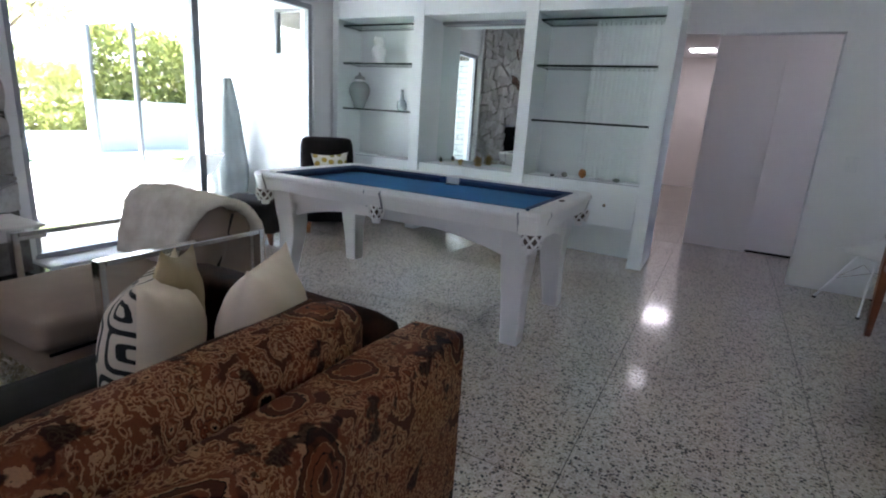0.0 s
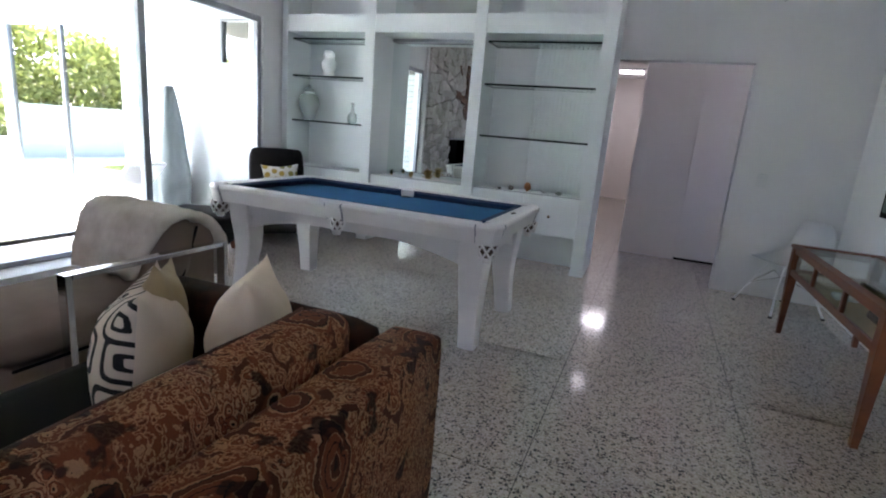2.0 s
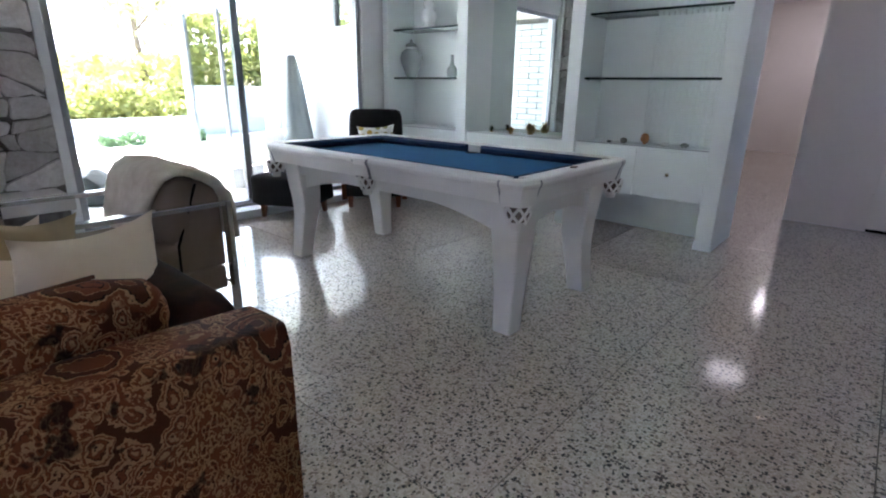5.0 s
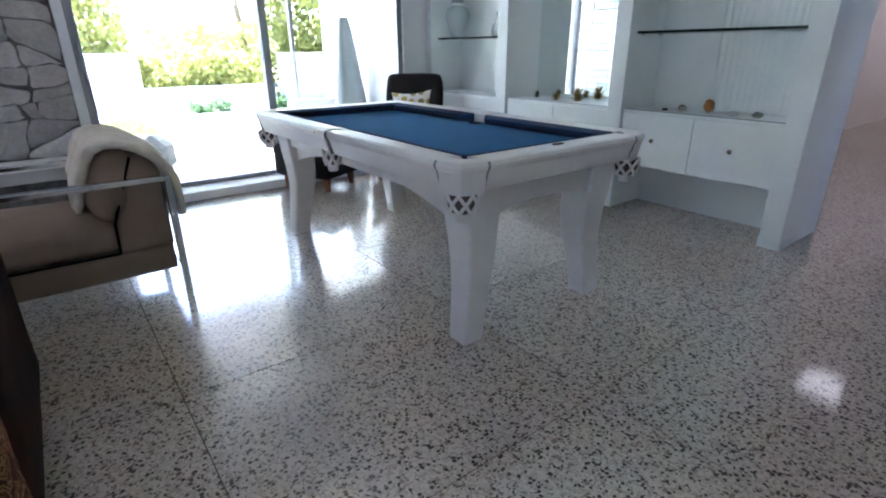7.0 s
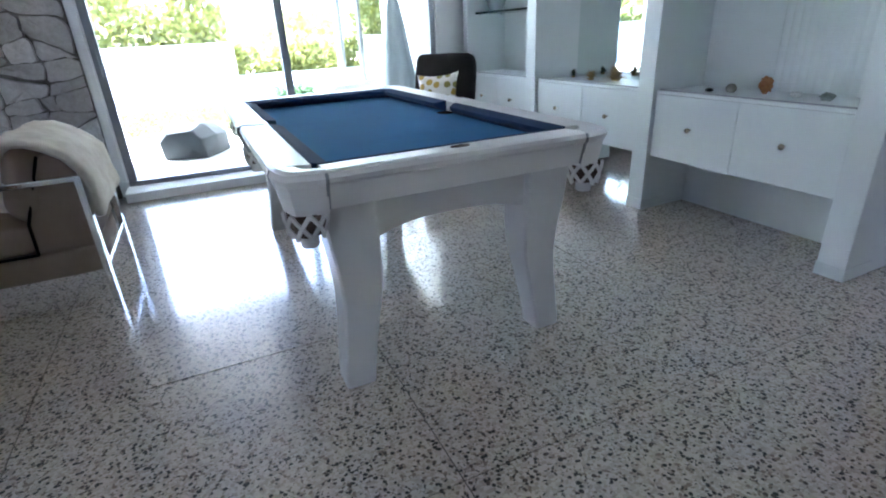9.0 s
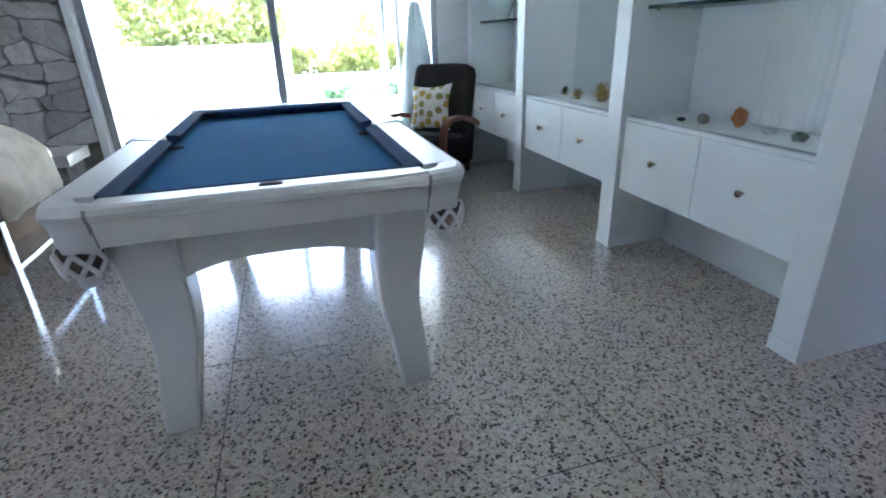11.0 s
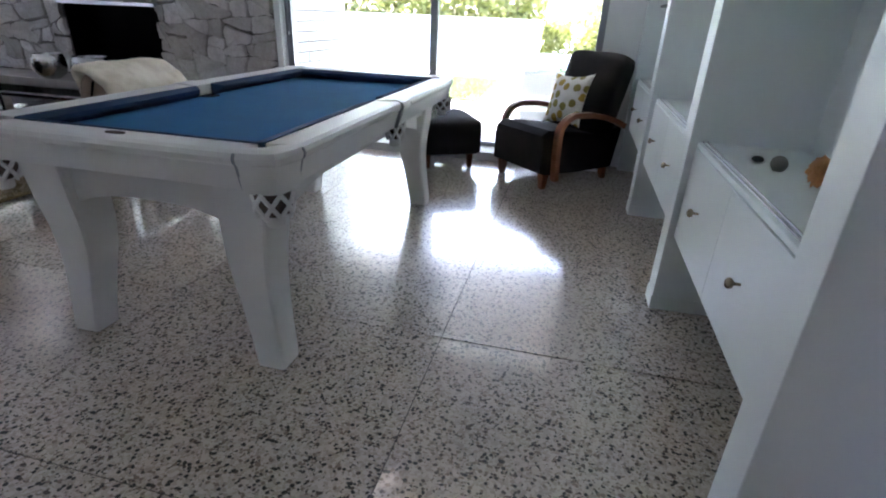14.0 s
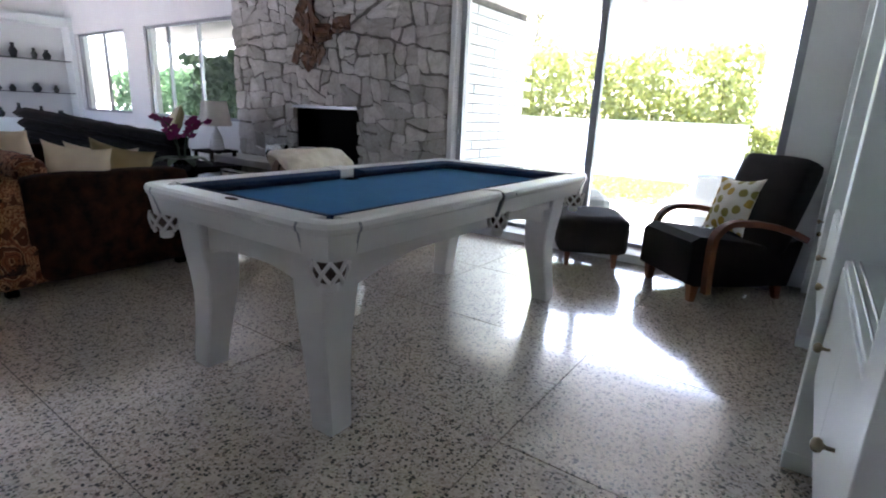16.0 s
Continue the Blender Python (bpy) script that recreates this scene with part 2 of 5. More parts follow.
def paisley():
    """Cut velvet: large ringed drops and small scrolls in browns and tan."""
    m, n, l, b = material("paisley_velvet", 0.75)
    v = place(n, "Object")
    warp = noise_of(n, l, v, 6.0, 6, 0.62)
    add = n.new("ShaderNodeVectorMath")
    add.operation = "MULTIPLY_ADD"
    add.inputs[1].default_value = (0.12, 0.12, 0.12)
    l.new(warp.outputs["Color"], add.inputs[0]); l.new(v, add.inputs[2])
    sq = n.new("ShaderNodeVectorMath")
    sq.operation = "MULTIPLY"
    sq.inputs[1].default_value = (1.0, 1.0, 0.62)
    l.new(add.outputs[0], sq.inputs[0])
    def drops(scale, rand):
        w = n.new("ShaderNodeTexVoronoi")
        w.inputs["Scale"].default_value, w.inputs["Randomness"].default_value = scale, rand
        l.new(sq.outputs[0], w.inputs["Vector"])
        return w
    rust, brown, dark, tan = (0.185, 0.052, 0.020), (0.085, 0.023, 0.009), (0.013, 0.004, 0.002), (0.43, 0.225, 0.115)
    big = drops(5.0, 0.9)
    rings = ramp(n, l, big.outputs["Distance"], [(0.0, brown), (0.10, tan), (0.112, rust), (0.17, dark), (0.18, rust), (0.235, tan), (0.245, brown), (0.30, dark), (0.312, tan), (0.33, rust), (0.40, tan)], True)
    small = drops(30, 1.0)
    scroll = ramp(n, l, small.outputs["Distance"], [(0.0, dark), (0.10, tan), (0.20, rust), (0.32, brown), (0.37, tan), (0.48, rust), (0.56, tan), (0.64, brown)], True)
    fine = drops(75, 1.0)
    lace = ramp(n, l, fine.outputs["Distance"], [(0.0, brown), (0.22, rust), (0.40, tan), (0.58, rust)], True)
    pick = noise_of(n, l, v, 9.0, 3)
    scroll = mixed(n, l, ramp(n, l, pick.outputs[0], [(0.50, (0, 0, 0)), (0.54, (1, 1, 1))]), scroll, lace)
    mask = ramp(n, l, big.outputs["Distance"], [(0.36, (0, 0, 0)), (0.39, (1, 1, 1))])
    c = mixed(n, l, mask, rings, scroll)
    patch = noise_of(n, l, v, 11.0, 3)
    c = mixed(n, l, ramp(n, l, patch.outputs[0], [(0.60, (0, 0, 0)), (0.63, (0.85, 0.85, 0.85))]), c, dark)
    pile = noise_of(n, l, v, 260, 3)
    c = mixed(n, l, 0.5, c, ramp(n, l, pile.outputs[0], [(0.3, (0.55, 0.55, 0.55)), (0.7, (1, 1, 1))]), "MULTIPLY")
    l.new(c, b.inputs["Base Color"])
    b.inputs["Specular IOR Level"].default_value = 0.12
    bump(n, l, b, pile.outputs[0], 0.4, 0.002)
    return m


def leafy(name, a, c):
    m, n, l, b = material(name, 0.55)
    g = n.new("ShaderNodeNewGeometry")
    col = ramp(n, l, g.outputs["Random Per Island"], [(0.0, a), (1.0, c)])
    l.new(col, b.inputs["Base Color"])
    t = n.new("ShaderNodeBsdfTranslucent")
    l.new(col, t.inputs[0])
    x = n.new("ShaderNodeMixShader")
    x.inputs[0].default_value = 0.5
    l.new(b.outputs[0], x.inputs[1]); l.new(t.outputs[0], x.inputs[2])
    l.new(x.outputs[0], n["Material Output"].inputs[0])
    return m


def print_cloth(name, kind):
    """Printed cushion cloth: square ring outlines, or leaf discs on stalks."""
    m, n, l, b = material(name, 0.9)
    v = place(n, "Object")
    w = n.new("ShaderNodeTexVoronoi")
    w.voronoi_dimensions = "2D"
    if kind == "rings":
        w.distance = "MINKOWSKI"
        w.inputs["Exponent"].default_value = 5.0
        w.inputs["Scale"].default_value, w.inputs["Randomness"].default_value = 7.0, 0.4
        stops = [(0.0, (0.72, 0.61, 0.48)), (0.09, (0.015, 0.013, 0.012)), (0.17, (0.72, 0.61, 0.48)), (0.31, (0.015, 0.013, 0.012)), (0.41, (0.72, 0.61, 0.48))]
    else:
        w.inputs["Scale"].default_value, w.inputs["Randomness"].default_value = 13.0, 0.55
        stops = None
    flat = n.new("ShaderNodeVectorMath")
    flat.operation = "MULTIPLY"
    flat.inputs[1].default_value = (1, 1, 0)
    l.new(v, flat.inputs[0])
    l.new(flat.outputs[0], w.inputs["Vector"])
    if stops:
        c = ramp(n, l, w.outputs["Distance"], stops, True)
    else:
        split = n.new("ShaderNodeSeparateColor")
        l.new(w.outputs["Color"], split.inputs[0])
        leaf = ramp(n, l, split.outputs[0], [(0.0, (0.42, 0.28, 0.05)), (0.4, (0.28, 0.24, 0.06)), (0.65, (0.30, 0.30, 0.27)), (0.82, (0.74, 0.71, 0.64))], True)
        c = mixed(n, l, ramp(n, l, w.outputs["Distance"], [(0.36, (0, 0, 0)), (0.40, (1, 1, 1))]), leaf, (0.74, 0.71, 0.64))
    weave = noise_of(n, l, v, 380, 2)
    c = mixed(n, l, 0.3, c, ramp(n, l, weave.outputs[0], [(0.3, (0.7, 0.7, 0.7)), (0.7, (1, 1, 1))]), "MULTIPLY")
    l.new(c, b.inputs["Base Color"])
    bump(n, l, b, weave.outputs[0], 0.4, 0.001)
    return m


STONE = stone()
PAISLEY = paisley()
RINGCLOTH = print_cloth("ring_print_cotton", "rings")
LEAFCLOTH = print_cloth("leaf_print_cotton", "leaf")
HEDGELEAF = leafy("hedge_leaf", (0.22, 0.24, 0.06), (0.42, 0.43, 0.15))
TREELEAF = leafy("tree_leaf", (0.26, 0.30, 0.10), (0.52, 0.53, 0.24))
FLOWER = leafy("yellow_flower_leaf", (0.36, 0.37, 0.13), (0.60, 0.57, 0.26))
FERN = leafy("fern_leaf", (0.03, 0.08, 0.03), (0.14, 0.22, 0.10))
BARK = plain("grey_bark", (0.10, 0.075, 0.055), (0.20, 0.16, 0.12), 0.9, 12, 60, 0.6, 0.01)
SHAG = leafy("cream_shag_tuft", (0.34, 0.27, 0.18), (0.66, 0.56, 0.42))


# ---- building helpers ----
def part(name, bm, mat, parent=None, label="", smooth=False, kind=""):
    me = bpy.data.meshes.new(name)
    bm.normal_update()
    bm.to_mesh(me)
    bm.free()
    for mm in (mat if isinstance(mat, (list, tuple)) else [mat]):
        me.materials.append(mm)
    if smooth:
        me.shade_smooth()
    ob = new(name, me)
    if parent:
        ob.parent = parent
    return tagged(ob, label, kind=kind)


def thing(name, m=None, label="", category="", group="", kind=""):
    ob = new(name)
    if m is not None:
        ob.matrix_world = m
    return tagged(ob, label, category, group, kind)


def box(bm, x0, x1, y0, y1, z0, z1, bevel=0.0, seg=2):
    r = bmesh.ops.create_cube(bm, size=1.0)
    m = Matrix.Translation(((x0 + x1) / 2, (y0 + y1) / 2, (z0 + z1) / 2)) @ Matrix.Diagonal((abs(x1 - x0), abs(y1 - y0), abs(z1 - z0), 1))
    bmesh.ops.transform(bm, matrix=m, verts=r["verts"])
    if bevel:
        es = list({e for v in r["verts"] for e in v.link_edges})
        bmesh.ops.bevel(bm, geom=es, offset=bevel, segments=seg, profile=0.5, affect="EDGES")
    return bm


def slab(x0, x1, y0, y1, z0, z1, bevel=0.0, seg=2):
    return box(bmesh.new(), x0, x1, y0, y1, z0, z1, bevel, seg)


def setting(name, bm, mat, label, category="wall"):
    return tagged(part(name, bm, mat), label, category, kind="structure")


# ---- the room ----
X0, X1, Y0, Y1, H = -3.5, 2.28, -6.55, 6.5, 3.3
WY0, WY1, WZ0, WZ1 = 2.90, 5.745, 0.10, 2.33      # the glass wall
UF, UB = 6.02, 6.46                               # shelving, front and back
CXF = -3.465                                      # face of the chimney backing
FY0, FY1, FZ0, FZ1 = 0.47, 1.58, 0.462, 1.135     # the fire opening
POSTS = [(-3.47, -3.39), (-2.385, -2.262), (-1.158, -1.037), (0.058, 0.181)]

floor = thing("floor", None, "polished cream terrazzo floor with dark chips and thin divider strips", "floor", kind="structure")
part("bed", slab(X0 - 0.1, X1 + 0.1, Y0 - 0.1, 15.0, -0.12, -0.004), GROUT, floor)

bm = bmesh.new()
box(bm, X0 - 0.2, X0, -9, -6.12, 0, H); box(bm, X0 - 0.2, X0, -6.12, -4.12, 0, 0.88); box(bm, X0 - 0.2, X0, -6.12, -4.12, 2.30, H)
box(bm, X0 - 0.2, X0, -4.12, -3.42, 0, H); box(bm, X0 - 0.2, X0, -3.42, -0.80, 0, 0.88); box(bm, X0 - 0.2, X0, -3.42, -0.80, 2.30, H)
box(bm, X0 - 0.2, X0, -0.80, FY0, 0, H); box(bm, X0 - 0.2, X0, FY0, FY1, 0, FZ0); box(bm, X0 - 0.2, X0, FY0, FY1, FZ1, H); box(bm, X0 - 0.2, X0, FY1, WY0, 0, H); box(bm, X0 - 0.2, X0, WY0, WY1, WZ1, H); box(bm, X0 - 0.2, X0, WY1, 6.62, 0, H); box(bm, X0 - 0.2, X0, WY0, WY1, -0.1, 0.03)
setting("wall_west", bm, WALL, "white painted wall with a wide glass opening")
bm = bmesh.new()
box(bm, X0, 0.165, UB + 0.02, 6.62, 0, H); box(bm, 0.181, 1.348, Y1, 6.62, 2.095, H); box(bm, 1.348, X1, Y1, 6.62, 0, H)
setting("wall_north", bm, WALL, "white painted wall with a doorway to the hall")
# Gap behind the camera's views, added as a source of fill light.
bm = bmesh.new()
box(bm, X1, X1 + 0.15, -2.7, 6.62, 0, H); box(bm, X1, X1 + 0.15, -9, -5.3, 0, H); box(bm, X1, X1 + 0.15, -5.3, -2.7, 2.25, H); box(bm, X1, X1 + 0.15, -5.3, -2.7, -0.1, 0.6)
setting("wall_east", bm, WALL, "plain white painted side wall with an unseen opening added for fill light")
setting("wall_south", slab(X0, X1, Y0 - 0.15, Y0, 0, H), WALL, "plain white painted end wall")
setting("ceiling", slab(X0 - 0.2, X1 + 0.15, Y0 - 0.15, 6.62, H, H + 0.1), CEILPAINT, "plain white ceiling", "ceiling")
setting("hall_wall_end", slab(-1.3, 0.6, 14.4, 14.5, 0, 2.85), HALLPAINT, "pale pink hall end wall")
setting("hall_wall_west", slab(-1.4, -1.3, 6.62, 14.5, 0, 2.85), HALLPAINT, "pale pink hall side wall")
bm = bmesh.new()
box(bm, 0.41, 3.6, 7.69, 7.81, 0, 2.85); box(bm, 0.41, 0.53, 7.81, 14.4, 0, 2.85)
setting("hall_wall_east", bm, HALLPAINT, "grey pink hall wall in shade")
# The opening is out of view, added to brighten the hall wall.
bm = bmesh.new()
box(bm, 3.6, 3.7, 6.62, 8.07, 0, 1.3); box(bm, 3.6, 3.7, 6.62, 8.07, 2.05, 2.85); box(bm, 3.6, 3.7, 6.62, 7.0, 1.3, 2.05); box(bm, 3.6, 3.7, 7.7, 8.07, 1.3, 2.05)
setting("hall_wall_side", bm, HALLPAINT, "grey pink hall wall with an unseen opening added for daylight")
setting("hall_wall_near", slab(X1, 3.7, 6.52, 6.62, 0, 2.85), HALLPAINT, "grey pink hall wall")
setting("hall_ceiling", slab(-1.4, 3.7, 6.62, 14.5, 2.85, 2.95), CEILPAINT, "white hall ceiling", "ceiling")
setting("hall_floor", slab(X1, 3.7, 6.52, 8.1, -0.12, 0), FLOOR, "terrazzo hall floor", "floor")
for y, power in ((9.7, 0.22), (13.1, 1.2)):
    panel = thing("ceiling_light", pose(-0.1, y, 2.83), "square flush white glowing hall ceiling light", "light", "hall ceiling lights")
    part("frame", slab(-0.27, 0.27, -0.27, 0.27, 0.0, 0.02), WALL, panel)
    part("diffuser", slab(-0.23, 0.23, -0.23, 0.23, -0.008, 0.004), glow("lamp_diffuser", (1.0, 0.95, 0.93), power), panel)

for x, power in ((-2.5, 0.5), (-3.05, 0.0)):
    down = thing("recessed_downlight", pose(x, 4.26, H - 0.001), "round white recessed ceiling downlight" + (" switched on" if power else " switched off"), "light", "ceiling downlights")
    for nm, r, z0, z1, mt in (("trim", 0.085, -0.006, 0.0, PORCELAIN), ("lens", 0.06, -0.010, -0.0065, glow("downlight_lens", (1.0, 0.85, 0.7), power) if power else SHADOWGAP)):
        disc = bmesh.new()
        bmesh.ops.create_cone(disc, cap_ends=True, segments=24, radius1=r, radius2=r, depth=z1 - z0)
        bmesh.ops.translate(disc, vec=(0, 0, (z0 + z1) / 2), verts=disc.verts)
        part(nm, disc, mt, down)

# the glass wall
win = thing("window_1", None, "wide aluminium-framed sliding glass wall with two panes", "window", kind="structure")
xf0, xf1 = X0 - 0.09, X0 - 0.03
part("sill", slab(X0 - 0.2, X0 + 0.24, WY0 - 0.02, WY1 + 0.1, 0.0, 0.075, 0.008), WALL, win, "white painted low sill")
part("track", slab(X0 - 0.12, X0 + 0.0, WY0, WY1, 0.076, 0.115, 0.004), ALU, win)
part("head", slab(xf0, xf1, WY0, WY1, WZ1 - 0.06, WZ1, 0.004), ALU, win)
for a, b in ((WY0, WY0 + 0.06), (4.285, 4.35), (WY1 - 0.055, WY1)):
    part("stile", slab(xf0, xf1, a, b, 0.11, WZ1 - 0.06, 0.004), ALU, win)
for a, b in ((WY0 + 0.06, 4.285), (4.35, WY1 - 0.055)):
    p = part("pane", slab(X0 - 0.063, X0 - 0.057, a, b, 0.11, WZ1 - 0.06), GLASS, win)
    p.visible_shadow = False

# ---- outside ----
bm = slab(-160, -3.7, -160, 160, -0.3, -0.10)
# East slab is unseen, added to bounce light through the east opening.
box(bm, X1 + 0.16, 160, -160, 160, -0.3, -0.125); box(bm, -3.7, X1 + 0.16, -160, 160, -0.3, -0.125)
setting("ground", bm, PATIO, "sunlit pale concrete paving round the house", "ground")
# Out of view; edge and dark grey set to end the sky's reflection indoors.
setting("eave", slab(-6.6, -3.7, -8.5, 5.98, 2.60, 2.76), MORTAR, "unseen grey eave placed to cut the sky's reflection on the floor", "eave")

# ---- shape helpers ----
def lathe(profile, seg=24):
    """A turned body from (radius, height) pairs round z."""
    bm = bmesh.new()
    rings = []
    for r, z in profile:
        rings.append([bm.verts.new((r * math.cos(2 * math.pi * k / seg), r * math.sin(2 * math.pi * k / seg), z)) for k in range(seg)] if r > 1e-4 else [bm.verts.new((0, 0, z))])
    for a, b in zip(rings, rings[1:]):
        for k in range(seg):
            q = (k + 1) % seg
            if len(a) == 1 and len(b) > 1:
                bm.faces.new((a[0], b[q], b[k]))
            elif len(b) == 1 and len(a) > 1:
                bm.faces.new((a[k], a[q], b[0]))
            elif len(a) > 1:
                bm.faces.new((a[k], a[q], b[q], b[k]))
    bmesh.ops.recalc_face_normals(bm, faces=bm.faces)
    return bm


def loft(sections, close=True):
    """Skin through a list of point rings of equal length."""
    bm = bmesh.new()
    rows = [[bm.verts.new(p) for p in s] for s in sections]
    k = len(rows[0])
    for a, b in zip(rows, rows[1:]):
        for i in range(k):
            bm.faces.new((a[i], a[(i + 1) % k], b[(i + 1) % k], b[i]))
    if close:
        bm.faces.new(rows[0][::-1])
        bm.faces.new(rows[-1])
    bmesh.ops.recalc_face_normals(bm, faces=bm.faces)
    return bm


def bar(points, w, h, up=(0, 0, 1)):
    """A flat bar of width w and thickness h swept along points."""
    out = []
    pts = [Vector(p) for p in points]
    for i, p in enumerate(pts):
        d = (pts[min(i + 1, len(pts) - 1)] - pts[max(i - 1, 0)]).normalized()
        s = d.cross(Vector(up)).normalized()
        t = s.cross(d).normalized()
        out.append([p + s * w / 2 + t * h / 2, p - s * w / 2 + t * h / 2, p - s * w / 2 - t * h / 2, p + s * w / 2 - t * h / 2])
    return loft(out)


def tube(points, r, seg=8, r2=None):
    out = []
    pts = [Vector(p) for p in points]
    for i, p in enumerate(pts):
        d = (pts[min(i + 1, len(pts) - 1)] - pts[max(i - 1, 0)]).normalized()
        s = d.orthogonal().normalized() if i == 0 else (s - d * s.dot(d)).normalized()
        t = d.cross(s)
        rr = r if r2 is None else r + (r2 - r) * i / (len(pts) - 1)
        out.append([p + (s * math.cos(2 * math.pi * k / seg) + t * math.sin(2 * math.pi * k / seg)) * rr for k in range(seg)])
    return loft(out)


def cushion(x0, x1, y0, y1, z0, z1, r=0.05, puff=0.015, seed=0):
    """An upholstered block: rounded edges, slightly full faces, a little uneven."""
    bm = slab(x0, x1, y0, y1, z0, z1)
    bmesh.ops.subdivide_edges(bm, edges=bm.edges[:], cuts=9, use_grid_fill=True)
    c, hf = Vector(((x0 + x1) / 2, (y0 + y1) / 2, (z0 + z1) / 2)), Vector(((x1 - x0) / 2, (y1 - y0) / 2, (z1 - z0) / 2))
    for v in bm.verts:
        d = v.co - c
        core = Vector([max(-(hf[i] - r), min(hf[i] - r, d[i])) for i in range(3)])
        out = d - core
        if out.length > 1e-6:
            d = core + out.normalized() * r
        f = [d[i] / hf[i] for i in range(3)]
        n = Vector([f[i] ** 5 for i in range(3)])
        if n.length > 1e-6:
            full = (1 - min(1, sorted(abs(q) for q in f)[1]) ** 2) * puff
            d = d + n.normalized() * (full + 0.004 * noise.noise((c + d) * 7 + Vector((seed, 0, 0))))
        v.co = c + d
    return bm


def pillow(size, thick, n=18, seed=0):
    """A soft square pillow lying in its own xy plane; front faces slot 0, back faces slot 1."""
    bm = bmesh.new()
    sides = []
    for side in (1, -1):
        g = []
        for i in range(n + 1):
            row = []
            for j in range(n + 1):
                u, w = 2 * i / n - 1, 2 * j / n - 1
                x = size / 2 * u * (1 - 0.15 * (1 - w * w))
                y = size / 2 * w * (1 - 0.15 * (1 - u * u))
                z = side * thick / 2 * ((1 - u ** 2) * (1 - w ** 2)) ** 0.62
                z += side * 0.012 * noise.noise(Vector((u * 2.5 + seed, w * 2.5, side))) * (1 - max(abs(u), abs(w)) ** 4)
                row.append(bm.verts.new((x, y, z)))
            g.append(row)
        for i in range(n):
            for j in range(n):
                q = (g[i][j], g[i + 1][j], g[i + 1][j + 1], g[i][j + 1])
                bm.faces.new(q if side > 0 else q[::-1]).material_index = 0 if side > 0 else 1
        sides.append(g)
    bmesh.ops.remove_doubles(bm, verts=bm.verts[:], dist=1e-5)
    return bm


def leaf_mesh(name, points, size, mat, parent=None, label="", kind="", seed=0, long=1.6):
    """Many small folded leaves at the given points."""
    rng = np.random.default_rng(seed)
    n = len(points)
    a = rng.normal(size=(n, 3)); a /= np.linalg.norm(a, axis=1)[:, None]
    b = rng.normal(size=(n, 3)); b -= a * (a * b).sum(1)[:, None]; b /= np.linalg.norm(b, axis=1)[:, None]
    s = size * rng.uniform(0.6, 1.3, (n, 1))
    p = np.asarray(points)
    v = np.stack([p - a * s * long / 2, p + b * s / 2, p + a * s * long / 2, p - b * s / 2], 1).reshape(-1, 3)
    i = np.arange(n) * 4
    f = np.concatenate([np.stack([i, i + 1, i + 2], 1), np.stack([i, i + 2, i + 3], 1)])
    me = bpy.data.meshes.new(name)
    me.from_pydata(v.tolist(), [], f.tolist())
    me.materials.append(mat)
    ob = new(name, me)
    if parent:
        ob.parent = parent
    return tagged(ob, label, kind=kind)


# ---- window fittings and the rear windows ----
hd = part("handle", box(slab(X0 - 0.03, X0 - 0.012, WY0 + 0.02, WY0 + 0.04, 0.95, 1.22, 0.004), X0 - 0.03, X0 + 0.01, WY0 + 0.018, WY0 + 0.042, 0.93, 0.96, 0.004), ALU, win, "grey pull handle")
for k, (a, b, mids) in enumerate(((-3.42, -0.80, (-2.75, -1.85)), (-6.12, -4.12, (-5.05,)))):
    w2 = thing(f"window_{k + 2}", None, "white-walled aluminium sliding window with garden behind", "window", kind="structure")
    part("window_frame", box(box(slab(X0 - 0.10, X0 - 0.04, a, b, 0.88, 0.92), X0 - 0.10, X0 - 0.04, a, b, 2.26, 2.30), X0 - 0.10, X0 - 0.04, a, a + 0.04, 0.92, 2.26), ALU, w2)
    part("stile", slab(X0 - 0.10, X0 - 0.04, b - 0.04, b, 0.92, 2.26), ALU, w2)
    edges = [a + 0.04, *mids, b - 0.04]
    for q in mids:
        part("stile", slab(X0 - 0.095, X0 - 0.045, q - 0.02, q + 0.02, 0.92, 2.26), ALU, w2)
    for q0, q1 in zip(edges, edges[1:]):
        p = part("pane", slab(X0 - 0.072, X0 - 0.068, q0 + 0.02, q1 - 0.02, 0.92, 2.26), GLASS, w2)
        p.visible_shadow = False
hall_door = thing("door_1", None, "flush closed hall door painted grey pink", "door", kind="structure")
part("leaf", slab(1.045, 1.865, 7.670, 7.685, 0.03, 2.03, 0.002), HALLPAINT, hall_door)
# Black strip behind the leaf paints the shade of the gap below it.
part("gap_shade", slab(1.045, 1.865, 7.6855, 7.689, 0.001, 0.034), BLACK, hall_door, "black strip painting the shade under the door leaf")
for z in (0.28, 1.86):
    part("hinge", slab(1.023, 1.043, 7.665, 7.689, z - 0.06, z + 0.06, 0.003), HALLPAINT, hall_door)
sw = thing("light_switch", None, "white rocker light switch plate on the white wall", "switch")
part("plate", slab(1.545, 1.625, Y1 - 0.008, Y1 - 0.001, 1.02, 1.14, 0.003), PORCELAIN, sw)
part("rocker", slab(1.57, 1.60, Y1 - 0.013, Y1 - 0.007, 1.05, 1.11, 0.002), PORCELAIN, sw)
sc = thing("wall_sconce", None, "white wedge-shaped wall uplight fixed above the doorway", "lamp")
part("bracket", slab(1.44, 1.49, Y1 - 0.05, Y1 - 0.001, 2.60, 2.90, 0.022, 4), PORCELAIN, sc)
